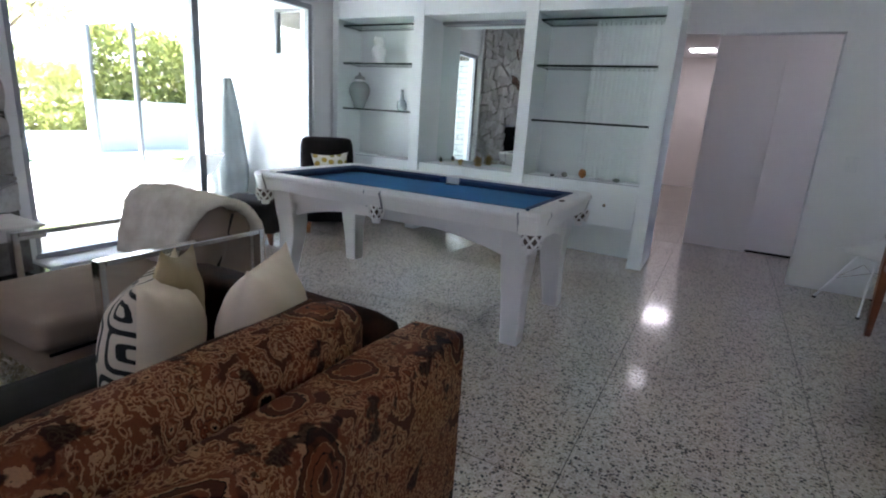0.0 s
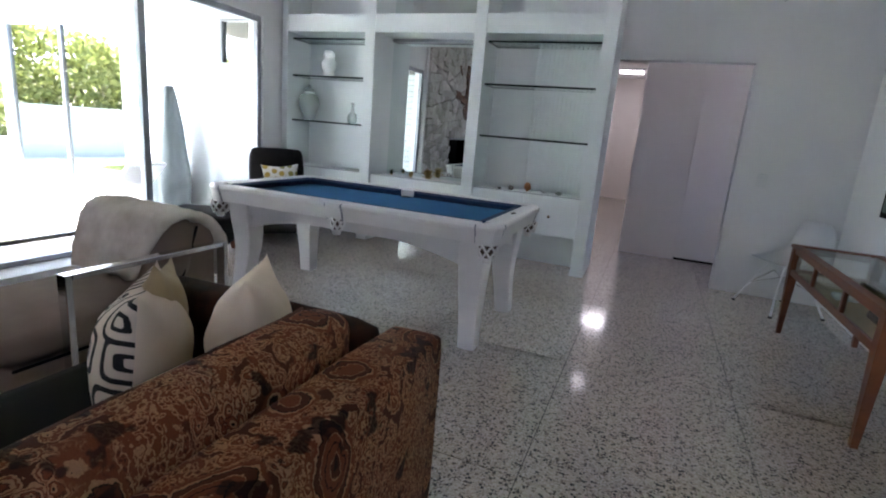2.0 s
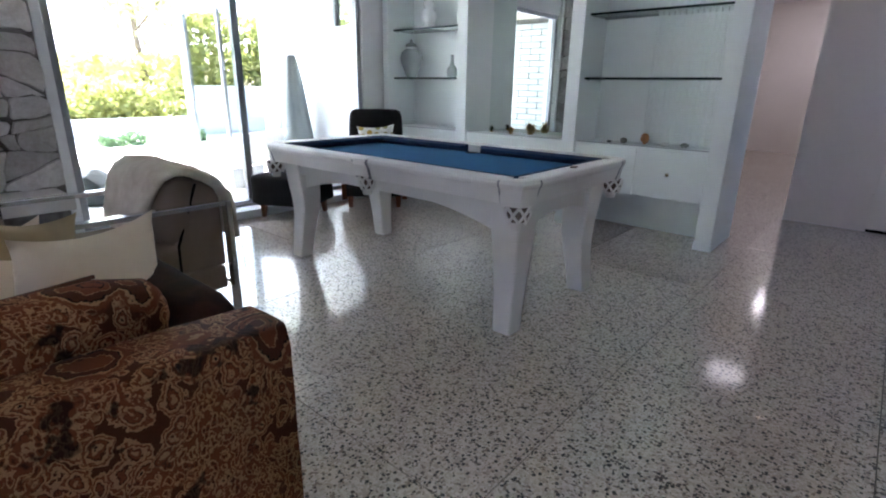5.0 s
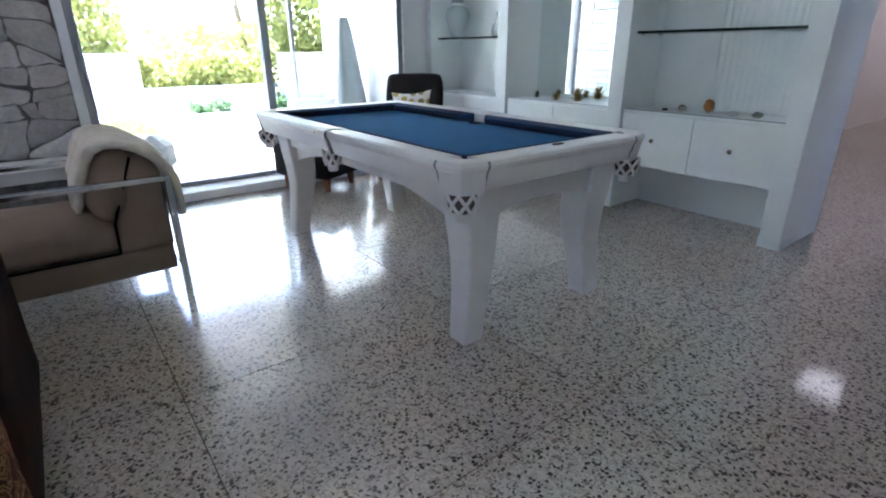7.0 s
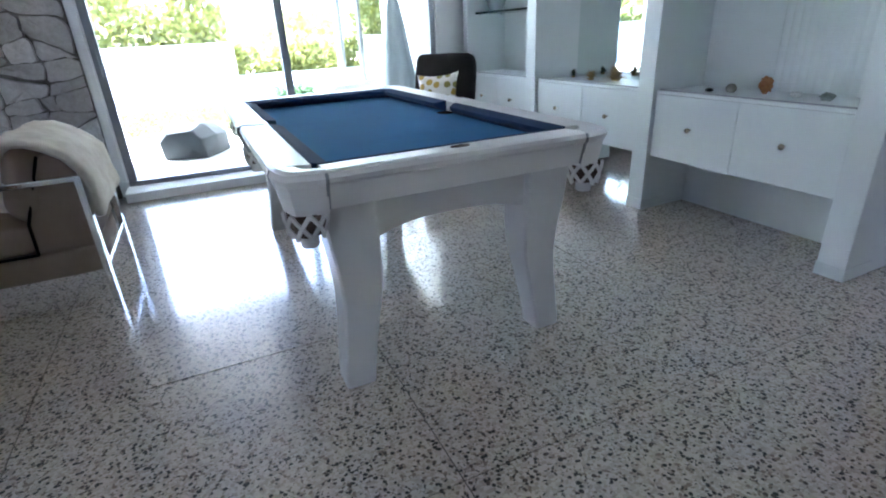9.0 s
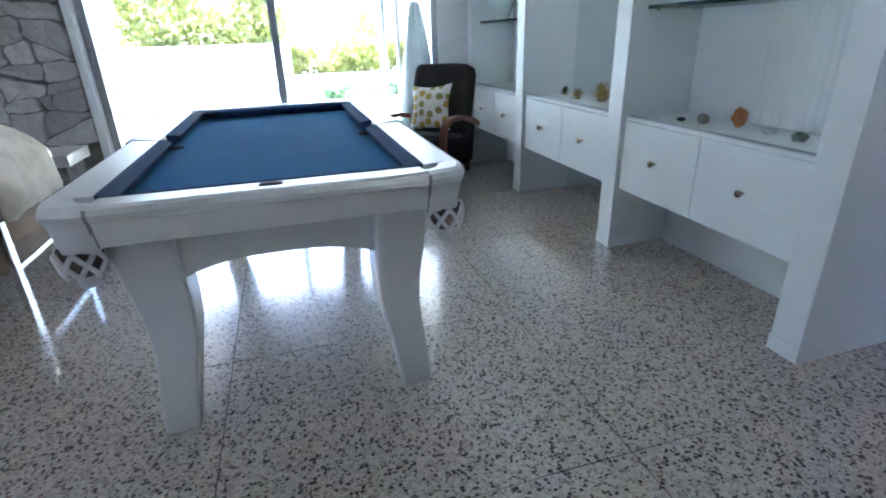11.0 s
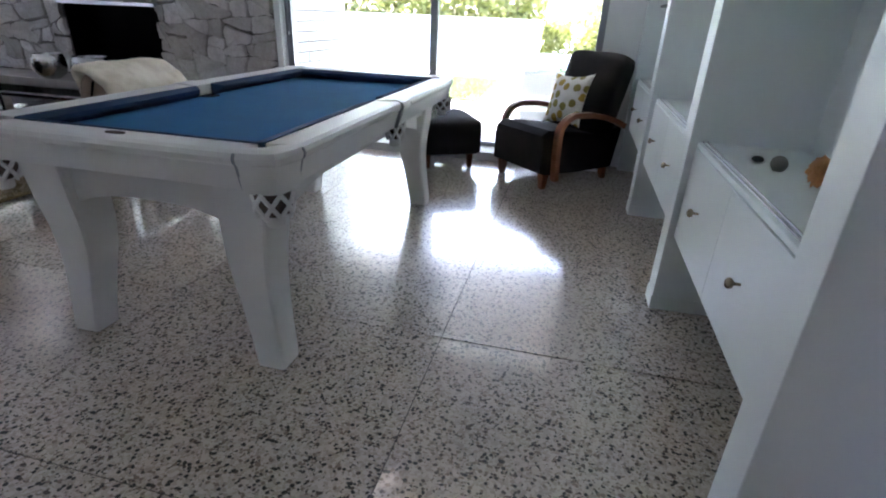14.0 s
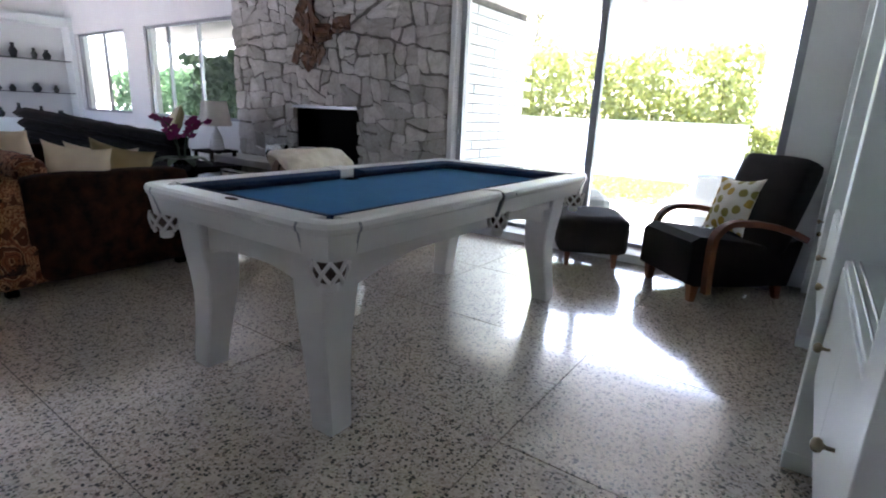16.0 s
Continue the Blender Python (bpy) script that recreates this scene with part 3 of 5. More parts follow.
part("shade", loft([[(1.50, Y1 - 0.04, 2.63), (1.52, Y1 - 0.04, 2.63), (1.52, Y1 - 0.001, 2.63), (1.50, Y1 - 0.001, 2.63)], [(1.50, Y1 - 0.20, 2.88), (1.86, Y1 - 0.20, 2.88), (1.86, Y1 - 0.001, 2.88), (1.50, Y1 - 0.001, 2.88)]]), PORCELAIN, sc)

# ---- shelving ----
unit = thing("shelving_unit", None, "white built-in wall shelving with glass shelves and mirror-backed bay", "shelving")
for a, b in POSTS:
    up = part("upright", slab(a, b, UF, UB + 0.02 if b < 0 else 6.62, 0, H - 0.002, 0.003), UNITPAINT, unit)
    part("skirting", slab(a - 0.003, b + 0.003, UF - 0.004, UF + 0.2, 0.0, 0.065, 0.002), UNITPAINT, up)


def glass_shelf(a, b, z):
    bm = slab(a, b, UF + 0.09, UB - 0.024, z - 0.003, z + 0.015)
    bm.normal_update()
    for f in bm.faces:
        f.material_index = 1 if abs(f.normal.y) > 0.5 or abs(f.normal.x) > 0.5 else 0
    p = part("glass_shelf", bm, [SHELFGLASS, GLASSEDGE], unit, "clear glass shelf with dark green edge")
    p.visible_shadow = False
    for x in (a + 0.006, b - 0.018):
        for y in (UF + 0.13, UB - 0.08):
            part("clip", slab(x, x + 0.012, y, y + 0.02, z - 0.014, z - 0.0032, 0.002), CHROME, p)


for k in range(3):
    a, b = POSTS[k][1] + 0.001, POSTS[k + 1][0] - 0.001
    part("beam", slab(a, b, UF + 0.004, UB - 0.022, 2.235, 2.415, 0.004), UNITPAINT, unit)
    if k == 2:
        part("back_panel", slab(a, -0.6, UB - 0.02, UB, 0.0, H - 0.002), UNITPAINT, unit)
        bm = bmesh.new()
        n, x0f = 15 * 8, -0.599
        low, high = [], []
        for i in range(n + 1):
            x = x0f + (b - x0f) * i / n
            y = UB - 0.022 - 0.007 * abs(math.sin(math.pi * i / 8)) ** 0.8
            low.append(bm.verts.new((x, y, 0.75))); high.append(bm.verts.new((x, y, 2.234)))
        lb = [bm.verts.new((x0f, UB, 0.75)), bm.verts.new((b, UB, 0.75))]
        for i in range(n):
            bm.faces.new((low[i], low[i + 1], high[i + 1], high[i]))
        bmesh.ops.recalc_face_normals(bm, faces=bm.faces)
        part("fluted_panel", bm, UNITPAINT, unit, "white vertically fluted back panel", smooth=True)
        part("back_panel", slab(-0.599, b, UB - 0.02, UB, 0.0, H - 0.002), UNITPAINT, unit)
    elif k == 1:
        part("mirror", slab(a, b, UB - 0.02, UB, 0.0, H - 0.002), MIRROR, unit, "full-height silvered mirror back")
        part("light_bar", slab(a + 0.02, b - 0.02, UB - 0.09, UB - 0.03, 2.20, 2.234, 0.004), ALU, unit)
    else:
        part("back_panel", slab(a, b, UB - 0.02, UB, 0.0, H - 0.002), UNITPAINT, unit)
    if k != 1:
        for z in (1.266, 1.768, 2.17):
            glass_shelf(a, b, z)
        part("toe_panel", slab(a, b, UB - 0.06, UB - 0.021, 0.0, 0.374), UNITPAINT, unit)
    cab = thing("cupboard", None, "white wall-hung cupboard with two flush doors and round knobs", "cupboard", "cupboards in the shelving")
    part("body", slab(a + 0.001, b - 0.001, UF + 0.050, UB - 0.061 if k != 1 else UB - 0.023, 0.358, 0.729, 0.002), UNITPAINT, cab)
    part("top", slab(a + 0.001, b - 0.001, UF + 0.030, UB - 0.038 if k == 2 else UB - 0.022, 0.730, 0.748, 0.003), UNITPAINT, cab)
    for y in (UF + 0.045, UF + 0.062):
        part("track", slab(a + 0.004, b - 0.004, y, y + 0.005, 0.7485, 0.754, 0.001, 1), ALU, cab, "thin aluminium track")
    mid = (a + b) / 2
    for x0, x1 in ((a + 0.006, mid - 0.002), (mid + 0.002, b - 0.006)):
        dr = part("door", slab(x0, x1, UF + 0.026, UF + 0.048, 0.355, 0.7275, 0.002), UNITPAINT, cab)
        kx = (x0 + x1) / 2
        bm = lathe([(0.004, 0.0), (0.0045, 0.014), (0.006, 0.018), (0.013, 0.021), (0.0155, 0.028), (0.013, 0.035), (0.006, 0.038), (0.0, 0.039)], 14)
        bmesh.ops.transform(bm, matrix=pose(kx, UF + 0.026, 0.551, 90), verts=bm.verts)
        part("knob", bm, BRASS, dr, "small round aged brass knob", smooth=True)

# ---- pool table ----
CX, CY, HL, HW = -1.126, 4.26, 1.068, 0.58
table = thing("pool_table", pose(CX, CY, 0), "white lacquered pool table with blue cloth and net pockets", "pool table")
CORNER = 0.138


def rail_piece(length, outer, inner):
    """A rail along x: rounded top lip outside, face leaning in towards the skirt. y runs outward."""
    prof = [(inner, 0.800), (outer - 0.022, 0.806), (outer - 0.006, 0.800), (outer, 0.786), (outer - 0.003, 0.772), (outer - 0.012, 0.764), (outer - 0.020, 0.735), (outer - 0.034, 0.690), (inner, 0.690)]
    return loft([[(x, y, z) for y, z in prof] for x in (-length / 2, length / 2)])


def seam_strip(outer, w=0.0045):
    """A thin metal strip that follows the rail's outer profile, across x."""
    prof = [(outer - 0.006, 0.800), (outer, 0.786), (outer - 0.003, 0.772), (outer - 0.011, 0.764), (outer - 0.018, 0.735), (outer - 0.030, 0.692)]
    return loft([[(-w, y - 0.012, z), (-w, y + 0.0022, z), (w, y + 0.0022, z), (w, y - 0.012, z)] for y, z in prof])


def put(bm, m):
    bmesh.ops.transform(bm, matrix=m, verts=bm.verts)
    return bm


POCK = 0.055
for sgn, rz in ((1, 0), (-1, 180)):
    for s2 in (1, -1):
        ln = HL - CORNER - POCK
        mx = s2 * (POCK + ln / 2)
        part("rail", put(rail_piece(ln - 0.004, HW, HW - 0.125), pose(0, 0, 0, 0, 0, rz) @ Matrix.Translation((mx, 0, 0))), TABLEPAINT, table)
        c0 = HW - 0.125
        cush = loft([[(x, c0 + 0.002, 0.803), (x + t1 * 0.0, c0 - 0.012, 0.802), (x + t1, c0 - 0.052, 0.792), (x + t1, c0 - 0.050, 0.776), (x, c0 - 0.012, 0.752), (x, c0 + 0.002, 0.752)] for x, t1 in ((-ln / 2 + 0.002, 0.035), (ln / 2 - 0.002, -0.035))])
        part("cushion", put(cush, pose(0, 0, 0, 0, 0, rz) @ Matrix.Translation((mx, 0, 0))), FELTSHADE, table, "blue cloth-covered cushion, darkened in colour for shade")
    le = 2 * (HW - CORNER)
    part("rail", put(rail_piece(le - 0.004, HL, HL - 0.125), pose(0, 0, 0, 0, 0, rz - 90)), TABLEPAINT, table)
    c0 = HL - 0.125
    cush = loft([[(x, c0 + 0.002, 0.803), (x, c0 - 0.012, 0.802), (x + t1, c0 - 0.052, 0.792), (x + t1, c0 - 0.050, 0.776), (x, c0 - 0.012, 0.752), (x, c0 + 0.002, 0.752)] for x, t1 in ((-le / 2 + 0.002, 0.035), (le / 2 - 0.002, -0.035))])
    part("cushion", put(cush, pose(0, 0, 0, 0, 0, rz - 90)), FELTSHADE, table, "blue cloth-covered cushion, darkened in colour for shade")
part("bed", slab(-HL + 0.10, HL - 0.10, -HW + 0.10, HW - 0.10, 0.70, 0.752), FELT, table, "blue billiard cloth playing bed")
bm = lathe([(0.0, 0.0), (0.034, 0.0), (0.032, 0.003), (0.0, 0.004)], 20)
part("nameplate", put(bm, pose(HL - 0.075, 0, 0.8035) @ Matrix.Diagonal((0.45, 1, 1, 1))), SHADOWGAP, table, "small dark oval nameplate", smooth=True)


def pocket_net(parent, m, r=0.052):
    """A short woven basket: crossing straps round a dark lining that stands for the shade between them, closed by a
    small cup.
    """
    part("lining", put(lathe([(r - 0.006, 0.0), (r - 0.004, -0.03), (r - 0.012, -0.065), (0.02, -0.080), (0.0, -0.080)], 16), m), SHADOWGAP, parent, smooth=True)
    for k in range(7):
        for tw in (1, -1):
            pts = []
            for i in range(5):
                f = i / 4
                ang = 2 * math.pi * (k + tw * f * 1.1) / 7
                rr = (r + 0.001) * (1 - 0.26 * f * f)
                pts.append((rr * math.cos(ang), rr * math.sin(ang), -0.078 * f))
            part("strap", put(tube(pts, 0.0072, 5), m), NETTING, parent)
    part("cup", put(lathe([(0.028, -0.074), (0.027, -0.105), (0.022, -0.110), (0.0, -0.110)], 14), m), NETTING, parent, smooth=True)


for sx in (1, -1):
    for sy in (1, -1):
        m = Matrix.Diagonal((sx, sy, 1, 1))
        # rounded corner casting, swept round the corner
        secs = []
        for i in range(17):
            an = radians(90 * i / 16)
            cxx, cyy, rad = HL - CORNER, HW - CORNER, CORNER
            sq = 1.0 / max(math.cos(an), math.sin(an)) ** 0.35
            d = Vector((math.cos(an), math.sin(an)))
            o = [(0.060, 0.801), (rad * sq - 0.026, 0.808), (rad * sq - 0.008, 0.802), (rad * sq, 0.786), (rad * sq - 0.003, 0.772), (rad * sq - 0.010, 0.764), (rad * sq - 0.016, 0.735), (rad * sq - 0.026, 0.680), (0.060, 0.680)]
            secs.append([(cxx + d.x * q, cyy + d.y * q, z) for q, z in o])
        bm = put(loft(secs), m)
        bmesh.ops.recalc_face_normals(bm, faces=bm.faces)
        cc = part("corner_casting", bm, TABLEPAINT, table)
        for sm in (Matrix.Translation((HL - CORNER, 0, 0)), Matrix(((0, 1, 0, 0), (1, 0, 0, 0), (0, 0, 1, 0), (0, 0, 0, 1))) @ Matrix.Translation((HW - CORNER, 0, 0))):
            st = seam_strip(HW if sm[0][0] else HL)
            put(st, m @ sm)
            bmesh.ops.recalc_face_normals(st, faces=st.faces)
            part("seam", st, ALU, cc)
        # Flat black disc just above the bed stands for the shaded pocket hole.
        pin = put(lathe([(0.0, -0.045), (0.058, -0.045), (0.058, 0.002), (0.0, 0.002)], 20), m @ Matrix.Translation((HL - CORNER + 0.002, HW - CORNER + 0.002, 0.752)))
        bmesh.ops.recalc_face_normals(pin, faces=pin.faces)
        part("pocket_shade_disc", pin, BLACK, cc)
        pocket_net(cc, pose(sx * (HL - CORNER + 0.060), sy * (HW - CORNER + 0.060), 0.684), 0.060)
        # curved leg: square section that sweeps in at the knee and out at the foot
        secs = []
        for z, off, w in ((0.0, 0.028, 0.052), (0.03, 0.027, 0.054), (0.12, 0.016, 0.056), (0.24, 0.0, 0.061), (0.34, -0.012, 0.068), (0.44, -0.012, 0.075), (0.54, -0.004, 0.081), (0.66, 0.004, 0.085), (0.692, 0.004, 0.085)):
            x, y, c = HL - 0.185 + off * 0.5, HW - 0.215 + off * 1.1, 0.008
            # bevelled square, corner by corner
            k = w - c
            secs.append([(x + w, y - k, z), (x + w, y + k, z), (x + k, y + w, z), (x - k, y + w, z), (x - w, y + k, z), (x - w, y - k, z), (x - k, y - w, z), (x + k, y - w, z)])
        bm = put(loft(secs), m)
        bmesh.ops.recalc_face_normals(bm, faces=bm.faces)
        part("leg", bm, TABLEPAINT, table)


def arch(length, z_end, z_mid, y0, y1):
    """A skirt board along x whose lower edge is a flat arch."""
    secs = []
    for i in range(25):
        f = i / 24
        u = abs(2 * f - 1)
        z = z_end + (z_mid - z_end) * (1 - max(0.0, (u - 0.15) / 0.85) ** 2.2)
        x = -length / 2 + length * f
        secs.append([(x, y0, z), (x, y1, z), (x, y1, 0.689), (x, y0, 0.689)])
    return loft(secs)


for sgn, rz in ((1, 0), (-1, 180)):
    part("skirt", put(arch(2 * HL - 0.50, 0.50, 0.600, HW - 0.215, HW - 0.185), pose(0, 0, 0, 0, 0, rz)), TABLEPAINT, table)
    part("skirt", put(arch(2 * HW - 0.55, 0.525, 0.575, HL - 0.165, HL - 0.135), pose(0, 0, 0, 0, 0, rz - 90)), TABLEPAINT, table)
    # side pocket: a casting in the rail with its net below
    w = POCK
    sp = part("side_casting", put(loft([[(x, HW - 0.125, 0.801), (x, HW - 0.03, 0.812), (x, HW + 0.008, 0.802), (x, HW + 0.011, 0.770), (x, HW - 0.012, 0.70), (x, HW - 0.125, 0.70)] for x in (-w, -w * 0.5, w * 0.5, w)]), pose(0, 0, 0, 0, 0, rz)), TABLEPAINT, table)
    # The side pocket's shaded hole is a black disc as well.
    part("pocket_shade_disc", put(lathe([(0.0, -0.035), (0.05, -0.035), (0.05, 0.002), (0.0, 0.002)], 18), pose(0, sgn * (HW - 0.15), 0.752)), BLACK, sp)
    pocket_net(sp, pose(0, sgn * (HW - 0.05), 0.705), 0.045)
    for x in (-w, w):
        part("seam", put(seam_strip(HW + 0.009), pose(0, 0, 0, 0, 0, rz) @ Matrix.Translation((x, 0, 0))), ALU, sp)
part("slate_frame", slab(-HL + 0.2, HL - 0.2, -HW + 0.15, HW - 0.15, 0.60, 0.70), TABLEPAINT, table)

# ---- paisley sofa ----
sofa = thing("sofa", None, "brown paisley cut-velvet sofa with loose bolster back", "sofa")
SY0, SY1 = -0.13, 2.41
part("base", cushion(-0.96, 0.12, SY0 + 0.02, SY1 - 0.02, 0.06, 0.30, 0.03, 0.0), PAISLEY, sofa)
part("backrest", cushion(-0.03, 0.160, SY0, SY1, 0.055, 0.690, 0.03, 0.006, 3), PAISLEY, sofa, smooth=True)
# Arms take the shade-darkened velvet in place of the paisley.
for a, b in ((SY1 - 0.19, SY1 - 0.002), (SY0 + 0.002, SY0 + 0.19)):
    part("arm", cushion(-0.98, -0.04, a, b, 0.055, 0.69, 0.055, 0.008, 5), ARMSHADE, sofa, smooth=True)
for k in range(2):
    a = SY0 + 0.20 + k * 1.07
    # Seat cushions carry their shade in the colour as well.
    part("seat_cushion", cushion(-1.0, -0.10, a, a + 1.06, 0.30, 0.45, 0.05, 0.02, k), VELVETSHADE, sofa, smooth=True)
    lie = pose(-0.125, a + 0.53, 0, 0, 0, 1.5 * k)
    bb = cushion(-0.090, 0.090, -0.53, 0.53 + 0.05 * k, 0.46, 0.775, 0.075, 0.010, 8 + k)
    bmesh.ops.transform(bb, matrix=lie, verts=bb.verts)
    bc = part("back_cushion", bb, PAISLEY, sofa, smooth=True)
    part("piping_and_gap_shade", put(tube([(-0.03, -0.47 + 0.94 * i / 12, 0.780 + 0.004 * math.sin(i * 1.7)) for i in range(13)], 0.005, 6), lie), VELVET, bc)
for x in (-0.90, 0.08):
    for y in (SY0 + 0.1, SY1 - 0.1):
        part("foot", slab(x - 0.03, x + 0.03, y - 0.03, y + 0.03, 0, 0.058, 0.005), BLACK, sofa)


def throw_pillow(m, size, thick, mats, label, group, seed=0):
    ob = tagged(part("throw_pillow", put(pillow(size, thick, 18, seed), Matrix.Identity(4)), mats, None, smooth=True), label, "pillow", group)
    ob.matrix_world = m
    return ob


def stand(x, y, z, normal_yaw, lean, roll):
    """A pillow standing on its edge or corner: its face looks along normal_yaw, leaning back."""
    return Matrix.Translation((x, y, z)) @ pose(0, 0, 0, 0, 0, normal_yaw) @ pose(0, 0, 0, 90 - lean) @ pose(0, 0, 0, 0, 0, roll)


throw_pillow(stand(-0.60, 1.985, 0.60, -44, 6, 4), 0.46, 0.26, [RINGCLOTH, IVORY], "cream pillow with black ring print standing on the sofa", "pillows on the sofa", 1)
throw_pillow(stand(-0.66, 2.09, 0.63, -46, 4, 12), 0.42, 0.16, [TAN, TAN], "plain tan linen pillow tucked behind on the sofa", "pillows on the sofa", 4)
throw_pillow(stand(-0.385, 2.18, 0.63, -56, 4, 5), 0.45, 0.25, [IVORY, IVORY], "plain ivory pillow leaning on the sofa back", "pillows on the sofa", 7)
throw_pillow(stand(-0.33, 1.07, 0.69, -60, 20, 5), 0.46, 0.18, [IVORY, IVORY], "plain ivory pillow leaning on the sofa back", "pillows on the sofa", 9)
throw_pillow(stand(-0.33, 0.57, 0.69, -80, 20, -6), 0.46, 0.18, [TAN, TAN], "plain tan linen pillow leaning on the sofa back", "pillows on the sofa", 12)

# ---- chrome armchair with throw ----
CHAIR_FIT = Matrix.Translation((-1.34, 2.22, 0)) @ Matrix.Diagonal((1.158, 1.067, 1.06, 1)) @ Matrix.Translation((1.318, -2.15, 0))
chair = thing("armchair", CHAIR_FIT, "taupe armchair with chrome frame arms facing the hearth", "armchair")
for x in (-1.905, -1.318):
    bm = bmesh.new()
    box(bm, x - 0.022, x + 0.022, 2.150, 2.176, 0.0, 0.604, 0.002, 1); box(bm, x - 0.022, x + 0.022, 2.874, 2.900, 0.0, 0.604, 0.002, 1)
    box(bm, x - 0.022, x + 0.022, 2.1762, 2.8738, 0.582, 0.604, 0.002, 1)
    part("arm_frame", bm, CHROME, chair, "flat polished chrome bar frame")
for y in (2.163, 2.885):
    part("crossbar", slab(-1.883, -1.34, y - 0.010, y + 0.010, 0.190, 0.210), CHROME, chair)
part("seat_base", cushion(-1.876, -1.347, 2.00, 2.87, 0.162, 0.285, 0.02, 0.004, 1), TAUPE, chair, smooth=True)
part("seat_cushion", cushion(-1.876, -1.347, 1.96, 2.68, 0.287, 0.425, 0.045, 0.015, 2), TAUPE, chair, smooth=True)
bm = loft([[(x, y, z) for y, z in ((2.66, 0.288), (2.871, 0.288), (2.871, 0.615), (2.85, 0.66), (2.80, 0.698), (2.77, 0.69), (2.665, 0.42))] for x in (-1.876, -1.347)])
bmesh.ops.recalc_face_normals(bm, faces=bm.faces)
bmesh.ops.bevel(bm, geom=bm.edges[:], offset=0.008, segments=2, profile=0.5, affect="EDGES")
part("back_frame", bm, TAUPE, chair)
# Dark strips along both sides paint the shade of the gaps between cushions.
for y0, z0, y1, z1 in ((1.99, 0.286, 2.66, 0.286), (2.66, 0.286, 2.665, 0.42), (2.665, 0.42, 2.77, 0.69)):
    for x in (-1.877, -1.346):
        part("piping_and_gap_shade", tube([(x, y0, z0), (x, y1, z1)], 0.006, 6), DARKLEATHER, chair, "dark brown strip standing for the shaded cushion gap")
part("back_cushion", put(cushion(-1.874, -1.349, -0.09, 0.09, 0.0, 0.325, 0.085, 0.012, 4), pose(0, 2.66, 0.415, -14)), TAUPE, chair, smooth=True)
# fleece throw draped over the back
path_ = [(2.555, 0.45), (2.57, 0.53), (2.59, 0.61), (2.615, 0.68), (2.64, 0.728), (2.685, 0.755), (2.745, 0.752), (2.81, 0.725), (2.865, 0.682), (2.905, 0.625), (2.918, 0.56), (2.922, 0.50), (2.924, 0.45), (2.924, 0.42)]
fine = []
for (y0, z0), (y1, z1) in zip(path_, path_[1:]):
    fine += [(y0 + (y1 - y0) * q / 4, z0 + (z1 - z0) * q / 4) for q in range(4)]
fine.append(path_[-1])
secs = []
for i in range(41):
    u = i / 40
    rim = math.sqrt(max(0.0, 1 - abs(2 * u - 1) ** 8))
    outer, inner = [], []
    for j, (y, z) in enumerate(fine):
        t = j / (len(fine) - 1)
        (ya, za), (yb, zb) = fine[max(j - 1, 0)], fine[min(j + 1, len(fine) - 1)]
        out = Vector((0, -(zb - za), yb - ya)).normalized()
        x = -1.868 + (0.38 + 0.175 * min(1.0, t / 0.38)) * u
        p = Vector((x + 0.010 * noise.noise(Vector((y * 14, z * 14, 5))), y, z + (0.02 * noise.noise(Vector((u * 6, 3.1, 0))) if t in (0, 1) else 0)))
        fold = 0.010 * noise.noise(p * 9) + 0.006 * noise.noise(p * 45)
        end = math.sqrt(max(0.0, 1 - abs(2 * t - 1) ** 14))
        outer.append(p + out * (0.006 + fold + 0.018 * rim * end))
        inner.append(p - out * (0.010 + 0.018 * rim * end))
    secs.append(outer + inner[::-1])
bm = loft(secs)
bmesh.ops.recalc_face_normals(bm, faces=bm.faces)
tagged(part("throw_blanket", put(bm, CHAIR_FIT), CREAMFUR, None, smooth=True), "cream fleece throw draped over the armchair back", "blanket")

# ---- dark lounge chair and footstool ----
lounge = thing("lounge_chair", pose(-3.01, 5.455, 0, 0, 0, 46), "charcoal lounge chair with curved orange-brown wooden arms", "armchair")
body = [(-0.36, 0.40, 0.13), (-0.30, 0.435, 0.11), (0.0, 0.40, 0.10), (0.20, 0.37, 0.10), (0.36, 0.36, 0.10)]
part("seat", loft([[(-0.275, y, z0), (0.275, y, z0), (0.275, y, z1 - 0.03), (0.255, y, z1), (-0.255, y, z1), (-0.275, y, z1 - 0.03)] for y, z1, z0 in body]), CHARCOAL, lounge)
part("backrest", put(cushion(-0.28, 0.28, -0.085, 0.085, 0.0, 0.66, 0.05, 0.015, 6), pose(0, 0.24, 0.29, -17)), CHARCOAL, lounge, smooth=True)
part("back_body", loft([[(-0.27, 0.16, 0.10), (0.27, 0.16, 0.10), (0.27, 0.40, 0.10), (-0.27, 0.40, 0.10)], [(-0.27, 0.16, 0.36), (0.27, 0.16, 0.36), (0.27, 0.46, 0.42), (-0.27, 0.46, 0.42)]]), CHARCOAL, lounge)
